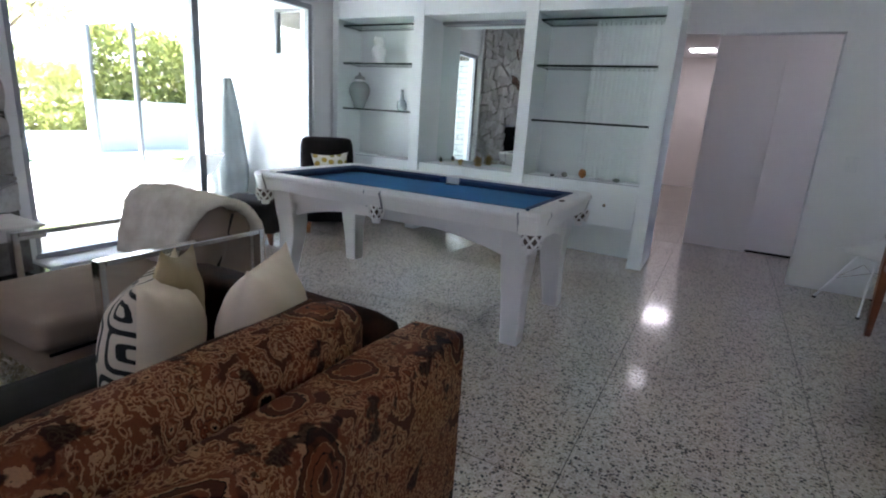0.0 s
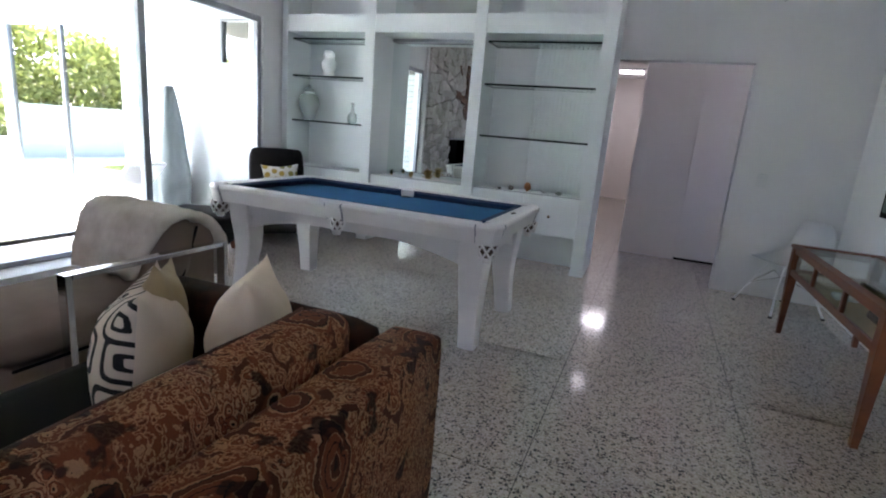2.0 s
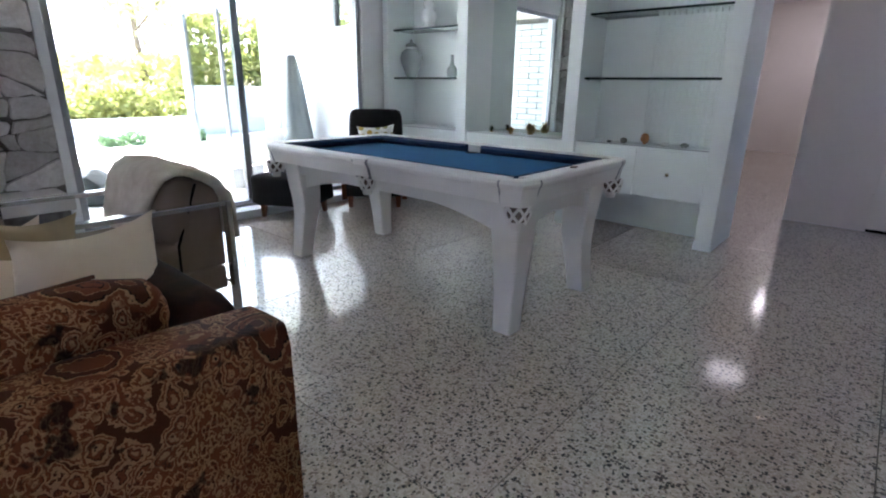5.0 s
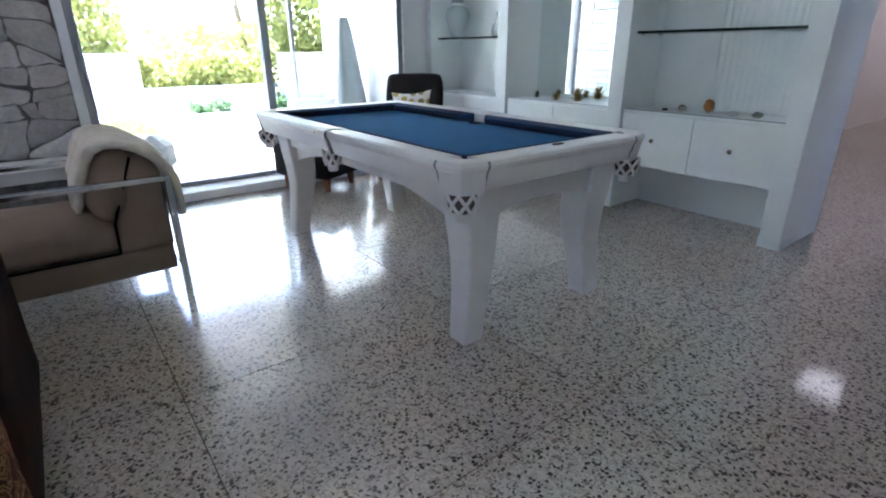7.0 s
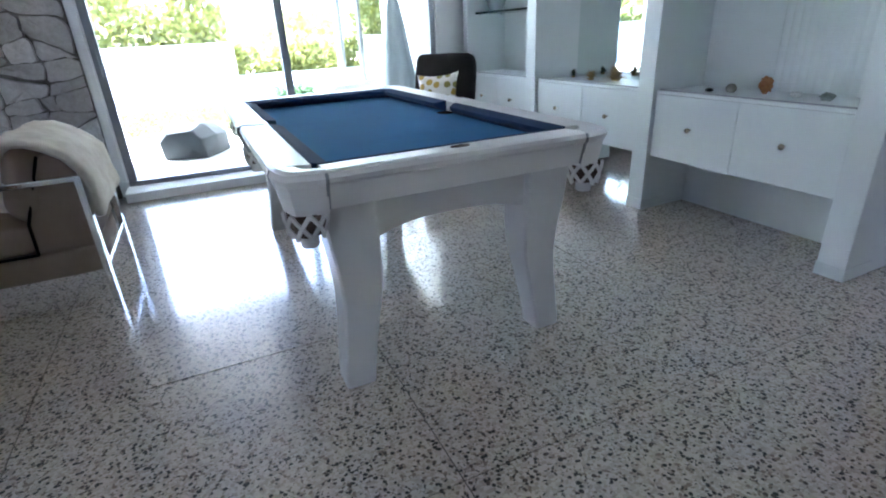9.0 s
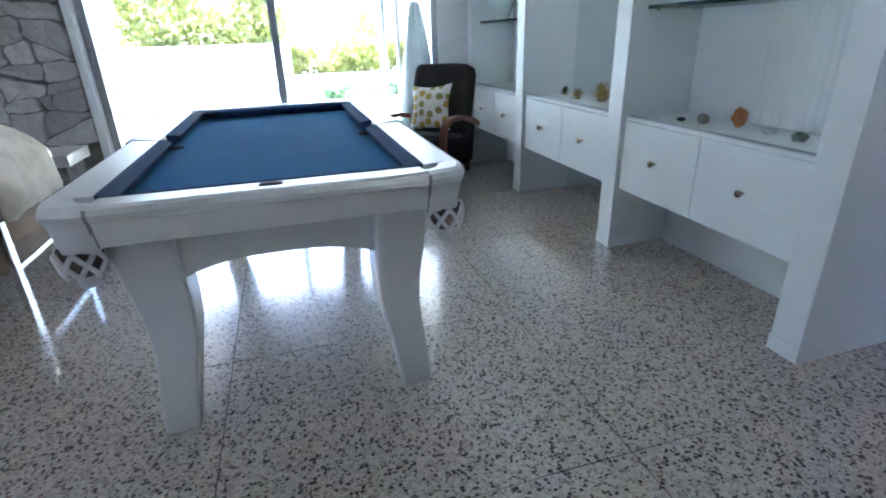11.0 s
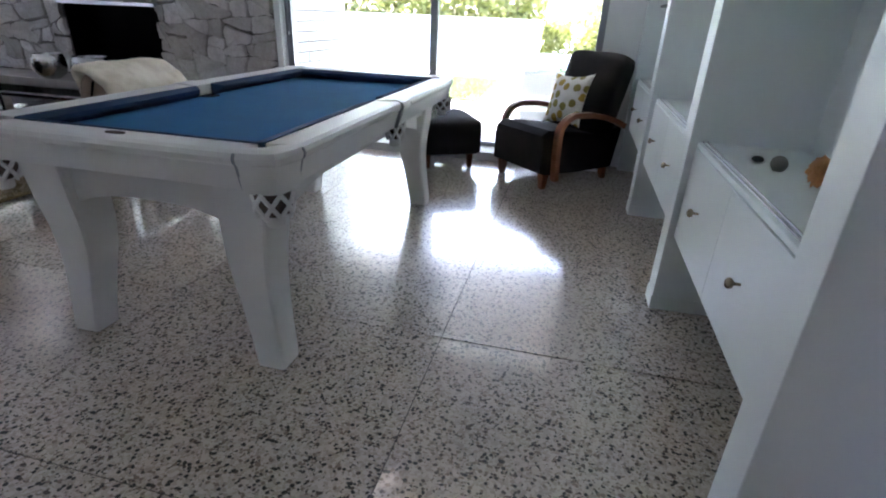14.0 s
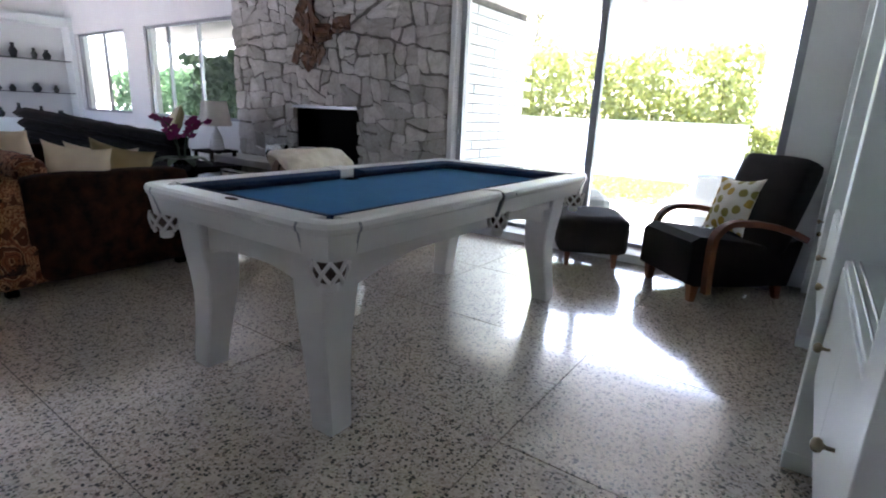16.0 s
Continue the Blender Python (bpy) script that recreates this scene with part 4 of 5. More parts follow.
for sx in (-1, 1):
    x = sx * 0.305
    pts = [(x, -0.235, 0.07), (x, -0.245, 0.20), (x, -0.25, 0.36)]
    for i in range(1, 9):
        a = radians(90 * i / 8)
        pts.append((x, -0.25 + 0.16 * (1 - math.cos(a)), 0.40 + 0.135 * math.sin(a)))
    pts += [(x, 0.05, 0.530), (x, 0.20, 0.505), (x, 0.34, 0.465), (x, 0.43, 0.425)]
    part("arm", loft([[Vector(p) + Vector((-0.026, 0, 0)) + q * 0.019, Vector(p) + Vector((0.026, 0, 0)) + q * 0.019, Vector(p) + Vector((0.026, 0, 0)) - q * 0.019, Vector(p) + Vector((-0.026, 0, 0)) - q * 0.019] for p, q in [(pts[i], Vector((0, -(Vector(pts[min(i + 1, len(pts) - 1)]) - Vector(pts[max(i - 1, 0)])).z, (Vector(pts[min(i + 1, len(pts) - 1)]) - Vector(pts[max(i - 1, 0)])).y)).normalized()) for i in range(len(pts))]]), WOOD, lounge, "bent orange-brown wooden arm")


def taper_foot(parent, x, y, z1, w, mat, dx=0.0, dy=0.0):
    part("foot", loft([[(x + dx + a * w * 0.6, y + dy + b * w * 0.6, 0) for a, b in ((-1, -1), (1, -1), (1, 1), (-1, 1))], [(x + a * w, y + b * w, z1) for a, b in ((-1, -1), (1, -1), (1, 1), (-1, 1))]]), mat, parent, "tapered wooden foot")


for x in (-0.24, 0.24):
    taper_foot(lounge, x, -0.29, 0.135, 0.032, WOOD)
    taper_foot(lounge, x, 0.33, 0.125, 0.028, WOOD, 0, 0.03)
stool = thing("footstool", pose(-3.13, 4.53, 0, 0, 0, 28), "charcoal upholstered footstool with wooden feet by the window", "footstool")
part("cushion", cushion(-0.30, 0.30, -0.26, 0.26, 0.12, 0.395, 0.045, 0.02, 3), CHARCOAL, stool, smooth=True)
for x in (-0.21, 0.21):
    for y in (-0.18, 0.18):
        taper_foot(stool, x, y, 0.135, 0.026, WOOD, 0.012 * (1 if x > 0 else -1), 0)
throw_pillow(Matrix.Translation((-2.985, 5.43, 0)) @ pose(0, 0, 0, 0, 0, 46) @ Matrix.Translation((0.02, 0.115, 0.60)) @ pose(0, 0, 0, 72, 0, 0) @ pose(0, 0, 0, 0, 0, 4), 0.40, 0.13, [LEAFCLOTH, IVORY], "white pillow with mustard leaf print on the lounge chair", "lounge chair pillow", 15)

# ---- display table, shell chair, picture ----
desk = thing("display_table", None, "orange-brown wooden display table with glazed top and sides", "table")
DX0, DX1, DY0, DY1, DZ = 1.70, 2.24, 3.76, 5.46, 0.685
for x, sx in ((DX0 + 0.03, 1), (DX1 - 0.03, -1)):
    for y, sy in ((DY0 + 0.03, 1), (DY1 - 0.03, -1)):
        part("leg", loft([[(x + a * w, y + b * w, z) for a, b in ((-1, -1), (1, -1), (1, 1), (-1, 1))] for z, w in ((0.0, 0.015), (0.06, 0.017), (0.42, 0.028), (0.46, 0.030), (DZ - 0.022, 0.030))]), WOOD, desk)
for x0, x1 in ((DX0 + 0.008, DX0 + 0.034), (DX1 - 0.034, DX1 - 0.008)):
    part("lower_rail", slab(x0, x1, DY0 + 0.061, DY1 - 0.061, 0.465, 0.505, 0.003), WOOD, desk)
    part("upper_rail", slab(x0, x1, DY0 + 0.061, DY1 - 0.061, DZ - 0.06, DZ - 0.023, 0.003), WOOD, desk)
    for k in (1, 2):
        y = DY0 + (DY1 - DY0) * k / 3
        part("muntin", slab(x0 + 0.002, x1 - 0.002, y - 0.014, y + 0.014, 0.506, DZ - 0.061), WOOD, desk)
    part("side_pane", slab((x0 + x1) / 2 - 0.002, (x0 + x1) / 2 + 0.002, DY0 + 0.062, DY1 - 0.062, 0.507, DZ - 0.062), SHELFGLASS, desk).visible_shadow = False
for y0, y1 in ((DY0 + 0.008, DY0 + 0.034), (DY1 - 0.034, DY1 - 0.008)):
    part("lower_rail", slab(DX0 + 0.061, DX1 - 0.061, y0, y1, 0.465, 0.505, 0.003), WOOD, desk)
    part("upper_rail", slab(DX0 + 0.061, DX1 - 0.061, y0, y1, DZ - 0.06, DZ - 0.023, 0.003), WOOD, desk)
part("floor_board", slab(DX0 + 0.036, DX1 - 0.036, DY0 + 0.036, DY1 - 0.036, 0.47, 0.485), TAN, desk, "tan cloth-lined case floor")
bm = bmesh.new()
box(bm, DX0 - 0.01, DX0 + 0.05, DY0 - 0.01, DY1 + 0.01, DZ - 0.022, DZ, 0.003); box(bm, DX1 - 0.05, DX1 + 0.01, DY0 - 0.01, DY1 + 0.01, DZ - 0.022, DZ, 0.003)
box(bm, DX0 + 0.051, DX1 - 0.051, DY0 - 0.01, DY0 + 0.05, DZ - 0.022, DZ, 0.003); box(bm, DX0 + 0.051, DX1 - 0.051, DY1 - 0.05, DY1 + 0.01, DZ - 0.022, DZ, 0.003)
part("lid_frame", bm, WOOD, desk)
part("lid_pane", slab(DX0 + 0.051, DX1 - 0.051, DY0 + 0.051, DY1 - 0.051, DZ - 0.014, DZ - 0.006), SHELFGLASS, desk).visible_shadow = False
for x, y, w, d, h, mt in ((1.90, 5.15, 0.16, 0.22, 0.02, IVORY), (1.95, 4.3, 0.2, 0.16, 0.05, GREYROCK), (1.86, 4.75, 0.12, 0.1, 0.03, PORCELAIN), (1.92, 3.98, 0.1, 0.12, 0.06, GREYROCK)):
    tagged(part("display_object", cushion(x - w / 2, x + w / 2, y - d / 2, y + d / 2, 0.486, 0.486 + h, min(w, d, h) * 0.4, 0.004, x * 9), mt, None, smooth=True), "small keepsake lying inside the display table", "ornament", "keepsakes in the display table")

shell = thing("shell_chair", pose(1.86, 6.13, 0, 0, 0, -62), "white moulded shell chair on crossed chrome wire legs", "chair")
n = 18
bm = bmesh.new()
g = []
prof = [(-0.23, 0.435, 0.205), (-0.19, 0.432, 0.215), (-0.10, 0.415, 0.228), (0.02, 0.408, 0.232), (0.10, 0.418, 0.232), (0.15, 0.45, 0.235), (0.18, 0.51, 0.235), (0.205, 0.60, 0.225), (0.225, 0.69, 0.205), (0.24, 0.76, 0.17), (0.245, 0.79, 0.12)]
for y, z, w in prof:
    row = []
    for i in range(n + 1):
        u = 2 * i / n - 1
        lift = 0.10 * abs(u) ** 3 * max(0.0, 1 - abs(y - 0.10) / 0.32) * max(0.0, 1 - max(0.0, z - 0.42) / 0.25)
        fwd = -0.05 * u * u * max(0.0, (z - 0.45) / 0.3)
        row.append(bm.verts.new((w * u, y + fwd, z + lift)))
    g.append(row)
for a, b in zip(g, g[1:]):
    for i in range(n):
        bm.faces.new((a[i], a[i + 1], b[i + 1], b[i]))
bmesh.ops.solidify(bm, geom=bm.faces[:], thickness=0.007)
bmesh.ops.recalc_face_normals(bm, faces=bm.faces)
part("seat", bm, SHELLWHITE, shell, smooth=True)
for sx in (-1, 1):
    for sy in (-1, 1):
        # Chrome legs in shell white: the metal's bright reflection is put into colour.
        part("leg", tube([(sx * 0.09, sy * 0.09 - 0.02, 0.405), (sx * 0.16, sy * 0.17 - 0.02, 0.2), (sx * 0.235, sy * 0.24 - 0.02, 0.012)], 0.0075, 8), SHELLWHITE, shell)
        part("glide", put(lathe([(0.0, 0.0), (0.014, 0.0), (0.013, 0.014), (0.0, 0.016)], 10), pose(sx * 0.235, sy * 0.24 - 0.02, 0)), BLACK, shell)
    part("brace", tube([(sx * 0.16, -0.19, 0.2), (0.0, -0.02, 0.30), (-sx * 0.16, 0.15, 0.2)], 0.004, 6), CHROME, shell)
    part("stretcher", tube([(sx * 0.16, -0.19, 0.2), (sx * 0.12, -0.02, 0.33), (sx * 0.16, 0.15, 0.2)], 0.004, 6), CHROME, shell)
pic = thing("wall_picture", None, "dark framed black and green picture on the side wall", "picture")
part("frame", slab(X1 - 0.03, X1 - 0.001, 4.75, 5.74, 0.93, 1.75, 0.004), BLACK, pic)
part("print", slab(X1 - 0.034, X1 - 0.0305, 4.79, 5.70, 0.97, 1.71), plain("green_black_print", (0.01, 0.012, 0.012), (0.16, 0.30, 0.22), 0.4, 4.5, 30), pic)

# ---- ornaments on the shelving ----
jar = thing("ginger_jar", pose(-3.27, 6.27, 1.282), "clear ribbed glass ginger jar with lid on a glass shelf", "jar")
FROST = glassy("ribbed_glass", (0.88, 0.93, 0.92), 0.15)
_fn, _fl = FROST.node_tree.nodes, FROST.node_tree.links
_milk, _mx = _fn.new("ShaderNodeBsdfDiffuse"), _fn.new("ShaderNodeMixShader")
_milk.inputs[0].default_value, _mx.inputs[0].default_value = (0.82, 0.86, 0.86, 1), 0.32
_fl.new(_fn["Material Output"].inputs[0].links[0].from_socket, _mx.inputs[1])
_fl.new(_milk.outputs[0], _mx.inputs[2])
_fl.new(_mx.outputs[0], _fn["Material Output"].inputs[0])
part("body", lathe([(0.0, 0.0), (0.062, 0.0), (0.066, 0.02), (0.09, 0.09), (0.122, 0.17), (0.128, 0.22), (0.105, 0.275), (0.06, 0.305), (0.058, 0.325)], 28), FROST, jar, smooth=True)
part("lid", lathe([(0.062, 0.326), (0.066, 0.335), (0.055, 0.36), (0.02, 0.375), (0.014, 0.39), (0.018, 0.40), (0.0, 0.41)], 24), FROST, jar, smooth=True)
part("collar", lathe([(0.060, 0.300), (0.0635, 0.305), (0.0635, 0.322), (0.060, 0.326)], 24), PORCELAIN, jar)
ob = tagged(part("bottle_vase", lathe([(0.0, 0.0), (0.045, 0.0), (0.058, 0.04), (0.052, 0.09), (0.022, 0.13), (0.014, 0.19), (0.018, 0.23), (0.015, 0.23)], 20), FROST, None, smooth=True), "small clear glass bottle vase on a glass shelf", "vase")
ob.matrix_world = pose(-2.66, 6.27, 1.282)
bm = lathe([(0.0, 0.0), (0.07, 0.0), (0.072, 0.02), (0.055, 0.05), (0.075, 0.10), (0.085, 0.15), (0.06, 0.19), (0.05, 0.21), (0.066, 0.24), (0.05, 0.28), (0.0, 0.295)], 24)
for v in bm.verts:
    v.co += v.co.normalized() * 0.018 * noise.noise(v.co * 22)
ob = tagged(part("figurine", bm, PORCELAIN, None, smooth=True), "white glazed porcelain figurine on a glass shelf", "figurine")
ob.matrix_world = pose(-3.0, 6.27, 1.784)


def lump(name, x, y, z, r, sq, mat, label, category, group, seed, rough=0.15, f=3.0):
    bm = bmesh.new()
    bmesh.ops.create_icosphere(bm, subdivisions=4, radius=1.0)
    low = 9
    for v in bm.verts:
        d = 1 + rough * noise.noise(v.co * f + Vector((seed, 0, 0))) + rough * 0.4 * noise.noise(v.co * f * 3 + Vector((0, seed, 0)))
        v.co = Vector((v.co.x * r * d * sq[0], v.co.y * r * d * sq[1], v.co.z * r * d * sq[2]))
        low = min(low, v.co.z)
    for v in bm.verts:
        v.co.z = max(v.co.z - low - 0.08 * r, 0)
    ob = tagged(part(name, bm, mat, None, smooth=True), label, category, group)
    ob.matrix_world = pose(x, y, z)
    return ob


lump("pebble", -0.79, 6.19, 0.7482, 0.020, (1.1, 0.9, 0.5), GREYROCK, "small flat dark pebble on the cupboard top", "stone", "stones on the cupboard", 2)
lump("pebble", -0.675, 6.215, 0.7482, 0.030, (1.0, 0.8, 0.85), plain("grey_pebble", (0.20, 0.19, 0.17), (0.32, 0.31, 0.28), 0.7, 12, 200), "round grey pebble on the cupboard top", "stone", "stones on the cupboard", 4, 0.06)
lump("coral", -0.515, 6.265, 0.7482, 0.034, (0.9, 0.8, 1.15), CORAL, "orange-tan lump of coral on the cupboard top", "coral", "", 7, 0.5, 3.5)
lump("crystal", -0.335, 6.245, 0.7482, 0.022, (1.3, 0.8, 0.6), PORCELAIN, "clear white crystal chip on the cupboard top", "crystal", "stones on the cupboard", 11, 0.4)
lump("crystal", -0.18, 6.225, 0.7482, 0.026, (1.1, 0.7, 0.7), plain("green_grey_crystal", (0.14, 0.17, 0.14), (0.45, 0.48, 0.45), 0.3, 25, 100), "green and white crystal lump on the cupboard top", "crystal", "stones on the cupboard", 13, 0.5)
rng = random.Random(5)
for x, y, r, mt, nb in ((-2.12, 6.29, 0.062, LEAFDARK, 60), (-1.84, 6.23, 0.075, GOLDTUFT, 90), (-1.66, 6.30, 0.115, GOLDTUFT, 150)):
    tuft = thing("air_plant", pose(x, y, 0.7482), "spiky dried air plant tuft on the cupboard top", "plant", "air plants on the cupboard")
    bm = bmesh.new()
    for k in range(nb):
        a, e = rng.uniform(0, 6.283), rng.uniform(0.15, 1.45)
        L = r * rng.uniform(0.8, 1.25)
        d = Vector((math.cos(a) * math.cos(e), math.sin(a) * math.cos(e), math.sin(e)))
        s = Vector((-math.sin(a), math.cos(a), 0)) * 0.0035
        b0, mdl, tip = Vector((0, 0, 0.006)), d * L * 0.6 + Vector((0, 0, 0.006)), d * L - Vector((0, 0, 0.12 * L * math.cos(e)))
        tip.z = max(tip.z, 0.003)
        q = [bm.verts.new(b0 + s), bm.verts.new(b0 - s), bm.verts.new(mdl - s * 0.9), bm.verts.new(mdl + s * 0.9), bm.verts.new(tip)]
        bm.faces.new(q[:4]); bm.faces.new((q[3], q[2], q[4]))
    part("spike_tuft", bm, mt, tuft)
    part("base", lathe([(0.0, 0.0), (r * 0.25, 0.0), (r * 0.3, 0.008), (0.0, 0.016)], 12), GOLDTUFT, tuft, smooth=True)

# ---- the fireplace side ----
chim = thing("chimney_breast", None, "pale irregular quarry-stone chimney breast with deep joints", "fireplace", kind="structure")
bm = bmesh.new()
box(bm, X0, CXF, -0.78, FY0, 0, H); box(bm, X0, CXF, FY1, 2.83, 0, H); box(bm, X0, CXF, FY0, FY1, FZ1, H); box(bm, X0, CXF, FY0, FY1, 0, FZ0)
part("backing", bm, MORTAR, chim)
part("side_panel", slab(X0 + 0.001, CXF + 0.012, 2.832, 2.895, 0.12, H - 0.002, 0.004), WALL, chim, "white painted strip beside the chimney")
part("firebox", slab(X0 - 0.195, X0 - 0.18, FY0 + 0.001, FY1 - 0.001, FZ0 + 0.001, FZ1 - 0.001), BLACK, chim, "black firebox")
bm = bmesh.new()
box(bm, X0 - 0.179, CXF - 0.01, FY0 + 0.001, FY0 + 0.012, FZ0 + 0.001, FZ1 - 0.001); box(bm, X0 - 0.179, CXF - 0.01, FY1 - 0.012, FY1 - 0.001, FZ0 + 0.001, FZ1 - 0.001)
box(bm, X0 - 0.179, CXF - 0.01, FY0 + 0.013, FY1 - 0.013, FZ1 - 0.012, FZ1 - 0.001); box(bm, X0 - 0.179, CXF - 0.01, FY0 + 0.013, FY1 - 0.013, FZ0 + 0.001, FZ0 + 0.01)
part("firebox_lining", bm, BLACK, chim)
part("lintel", slab(CXF + 0.0, CXF + 0.058, FY0 - 0.02, FY1 + 0.02, FZ1 - 0.02, FZ1 + 0.012, 0.003), ALU, chim, "thin metal fireplace lintel")

slabh = thing("hearth", None, "raised pale stone hearth ledge over a black base", "hearth")
part("ledge", slab(CXF + 0.052, -2.955, -0.78, 2.76, 0.365, 0.45, 0.006), LEDGESTONE, slabh)
part("core", slab(CXF + 0.052, -3.05, -0.78, 2.70, 0.14, 0.364), MORTAR, slabh)
part("plinth", slab(CXF + 0.052, -2.92, -0.78, 2.79, 0.0, 0.125, 0.006), BLACKSTONE, slabh, "polished black granite plinth")

art = thing("wall_sculpture", None, "rust-brown hammered copper wall sculpture above the fireplace", "sculpture")
rng = random.Random(11)
for k in range(22):
    y, z = 0.87 + rng.gauss(0, 0.15), 1.66 + 1.05 * rng.random()
    w, h2, t = rng.uniform(0.10, 0.22), rng.uniform(0.12, 0.26), rng.uniform(0.004, 0.012)
    bm = bmesh.new()
    bmesh.ops.create_grid(bm, x_segments=6, y_segments=6, size=0.5)
    for v in bm.verts:
        v.co.z = 0.16 * noise.noise(v.co * 3 + Vector((k, 0, 0)))
        v.co.x += 0.12 * noise.noise(v.co * 4 + Vector((0, k, 0)))
    bmesh.ops.solidify(bm, geom=bm.faces[:], thickness=0.06)
    put(bm, Matrix.Translation((CXF + 0.085 + 0.03 * rng.random(), y, z)) @ pose(0, 0, 0, 90, 0, 90) @ pose(0, 0, 0, rng.uniform(-18, 18), rng.uniform(-18, 18), rng.uniform(0, 180)) @ Matrix.Diagonal((w, h2, 0.16, 1)))
    part("plate", bm, RUST, art)
part("spine", slab(CXF + 0.045, CXF + 0.09, 0.83, 0.91, 1.7, 2.7, 0.006), RUST, art)

SILVER = plain("mercury_glass", (0.55, 0.55, 0.54), (0.75, 0.75, 0.74), 0.18, 18, 120, 0.3, 0.004, 1.0)
for y, r in ((1.12, 0.12), (0.62, 0.10)):
    bowl = tagged(part("silver_bowl", lathe([(0.0, 0.0), (r * 0.5, 0.0), (r * 0.85, 0.03), (r, 0.08), (r * 0.96, 0.13), (r * 0.86, 0.165), (r * 0.82, 0.165), (r * 0.9, 0.12), (r * 0.8, 0.05), (0.0, 0.03)], 28), SILVER, None, smooth=True), "round silvered glass bowl standing on the hearth ledge", "bowl", "bowls on the hearth")
    bowl.matrix_world = pose(-3.03, y, 0.4505) @ Matrix.Diagonal((1.45, 1.45, 1.35, 1))

side = thing("side_table", None, "small dark wooden side table under the lamp", "table")
part("top", slab(-3.1, -2.7, -0.75, -0.30, 0.50, 0.53, 0.006), DARKLEATHER, side)
for x in (-3.06, -2.74):
    for y in (-0.71, -0.34):
        part("leg", slab(x - 0.02, x + 0.02, y - 0.02, y + 0.02, 0, 0.499, 0.003), DARKLEATHER, side)
lamp = thing("table_lamp", pose(-2.92, -0.5, 0.531), "table lamp with a white linen drum shade on a side table", "lamp")
part("base", lathe([(0.0, 0.0), (0.08, 0.0), (0.09, 0.02), (0.07, 0.16), (0.02, 0.27), (0.012, 0.36), (0.0, 0.36)], 22), PORCELAIN, lamp, smooth=True)
part("shade", lathe([(0.20, 0.31), (0.155, 0.62), (0.152, 0.62), (0.197, 0.31)], 28), LAMPSHADE, lamp, smooth=True)

chaise = thing("chaise_longue", None, "dark brown quilted leather chaise longue with raised head", "chaise")
A, B = Vector((-1.75, -2.75, 0)), Vector((-2.2, 0.45, 0))
ax = (B - A).normalized()
nr = Vector((ax.y, -ax.x, 0))
for k in range(3):
    secs = []
    for i in range(17):
        f = i / 16
        c = A + (B - A) * f
        top = 0.97 - 0.19 * f - 0.13 * k + 0.006 * math.sin(i * 3.0)
        o = 0.30 - 0.03 * k
        secs.append([c + nr * (o - 0.10) + Vector((0, 0, top)), c + nr * o + Vector((0, 0, top - 0.02)), c + nr * (o + 0.06 + 0.012 * math.sin(i * 3.0)) + Vector((0, 0, top - 0.07)), c + nr * o + Vector((0, 0, top - 0.128)), c + nr * (o - 0.10) + Vector((0, 0, top - 0.129))])
    part("back_roll", loft(secs), DARKLEATHER, chaise, smooth=True)
part("base", loft([[c + nr * -0.5 + Vector((0, 0, 0.08)), c + nr * 0.3 + Vector((0, 0, 0.08)), c + nr * 0.3 + Vector((0, 0, 0.50)), c + nr * 0.2 + Vector((0, 0, 0.62)), c + nr * 0.1 + Vector((0, 0, 0.44)), c + nr * -0.5 + Vector((0, 0, 0.42))] for c in (A, B)]), DARKLEATHER, chaise)
part("back_board", loft([[c + nr * 0.19 + Vector((0, 0, 0.45)), c + nr * 0.25 + Vector((0, 0, 0.45)), c + nr * 0.25 + Vector((0, 0, t)), c + nr * 0.19 + Vector((0, 0, t))] for c, t in ((A, 0.95), (B, 0.76))]), DARKLEATHER, chaise)
for c in (A + ax * 0.2, B - ax * 0.2):
    for o in (-0.4, 0.2):
        q = c + nr * o
        part("foot", slab(q.x - 0.03, q.x + 0.03, q.y - 0.03, q.y + 0.03, 0.0, 0.085, 0.004), BLACK, chaise)
throw_pillow(Matrix.Translation((-2.22, -0.15, 0.90)) @ pose(0, 0, 0, 70, 0, 60), 0.42, 0.15, [IVORY, TAN], "cream pillow resting on the leather chaise", "pillow on the chaise", 21)

coffee = thing("coffee_table", None, "low black glass coffee table with chrome edges", "table")
part("top", slab(-2.35, -1.45, 0.35, 1.35, 0.375, 0.395, 0.003), BLACKSTONE, coffee)
bm = bmesh.new()
box(bm, -2.36, -2.351, 0.34, 1.36, 0.365, 0.40); box(bm, -1.449, -1.44, 0.34, 1.36, 0.365, 0.40); box(bm, -2.35, -1.45, 0.34, 0.349, 0.365, 0.40); box(bm, -2.35, -1.45, 1.351, 1.36, 0.365, 0.40)
part("edge", bm, CHROME, coffee, "chrome edge band")
for x in (-2.33, -1.47):
    for y in (0.37, 1.33):
        part("leg", slab(x - 0.02, x + 0.02, y - 0.02, y + 0.02, 0.0, 0.374, 0.002), CHROME, coffee)
orch = thing("potted_orchid", pose(-1.86, 0.62, 0.396) @ Matrix.Diagonal((1.5, 1.5, 1.25, 1)), "magenta orchid with dark leaves in a black pot", "plant")
part("pot", lathe([(0.0, 0.0), (0.07, 0.0), (0.09, 0.13), (0.085, 0.13), (0.07, 0.10), (0.0, 0.10)], 20), BLACKSTONE, orch, smooth=True)
rng = random.Random(3)
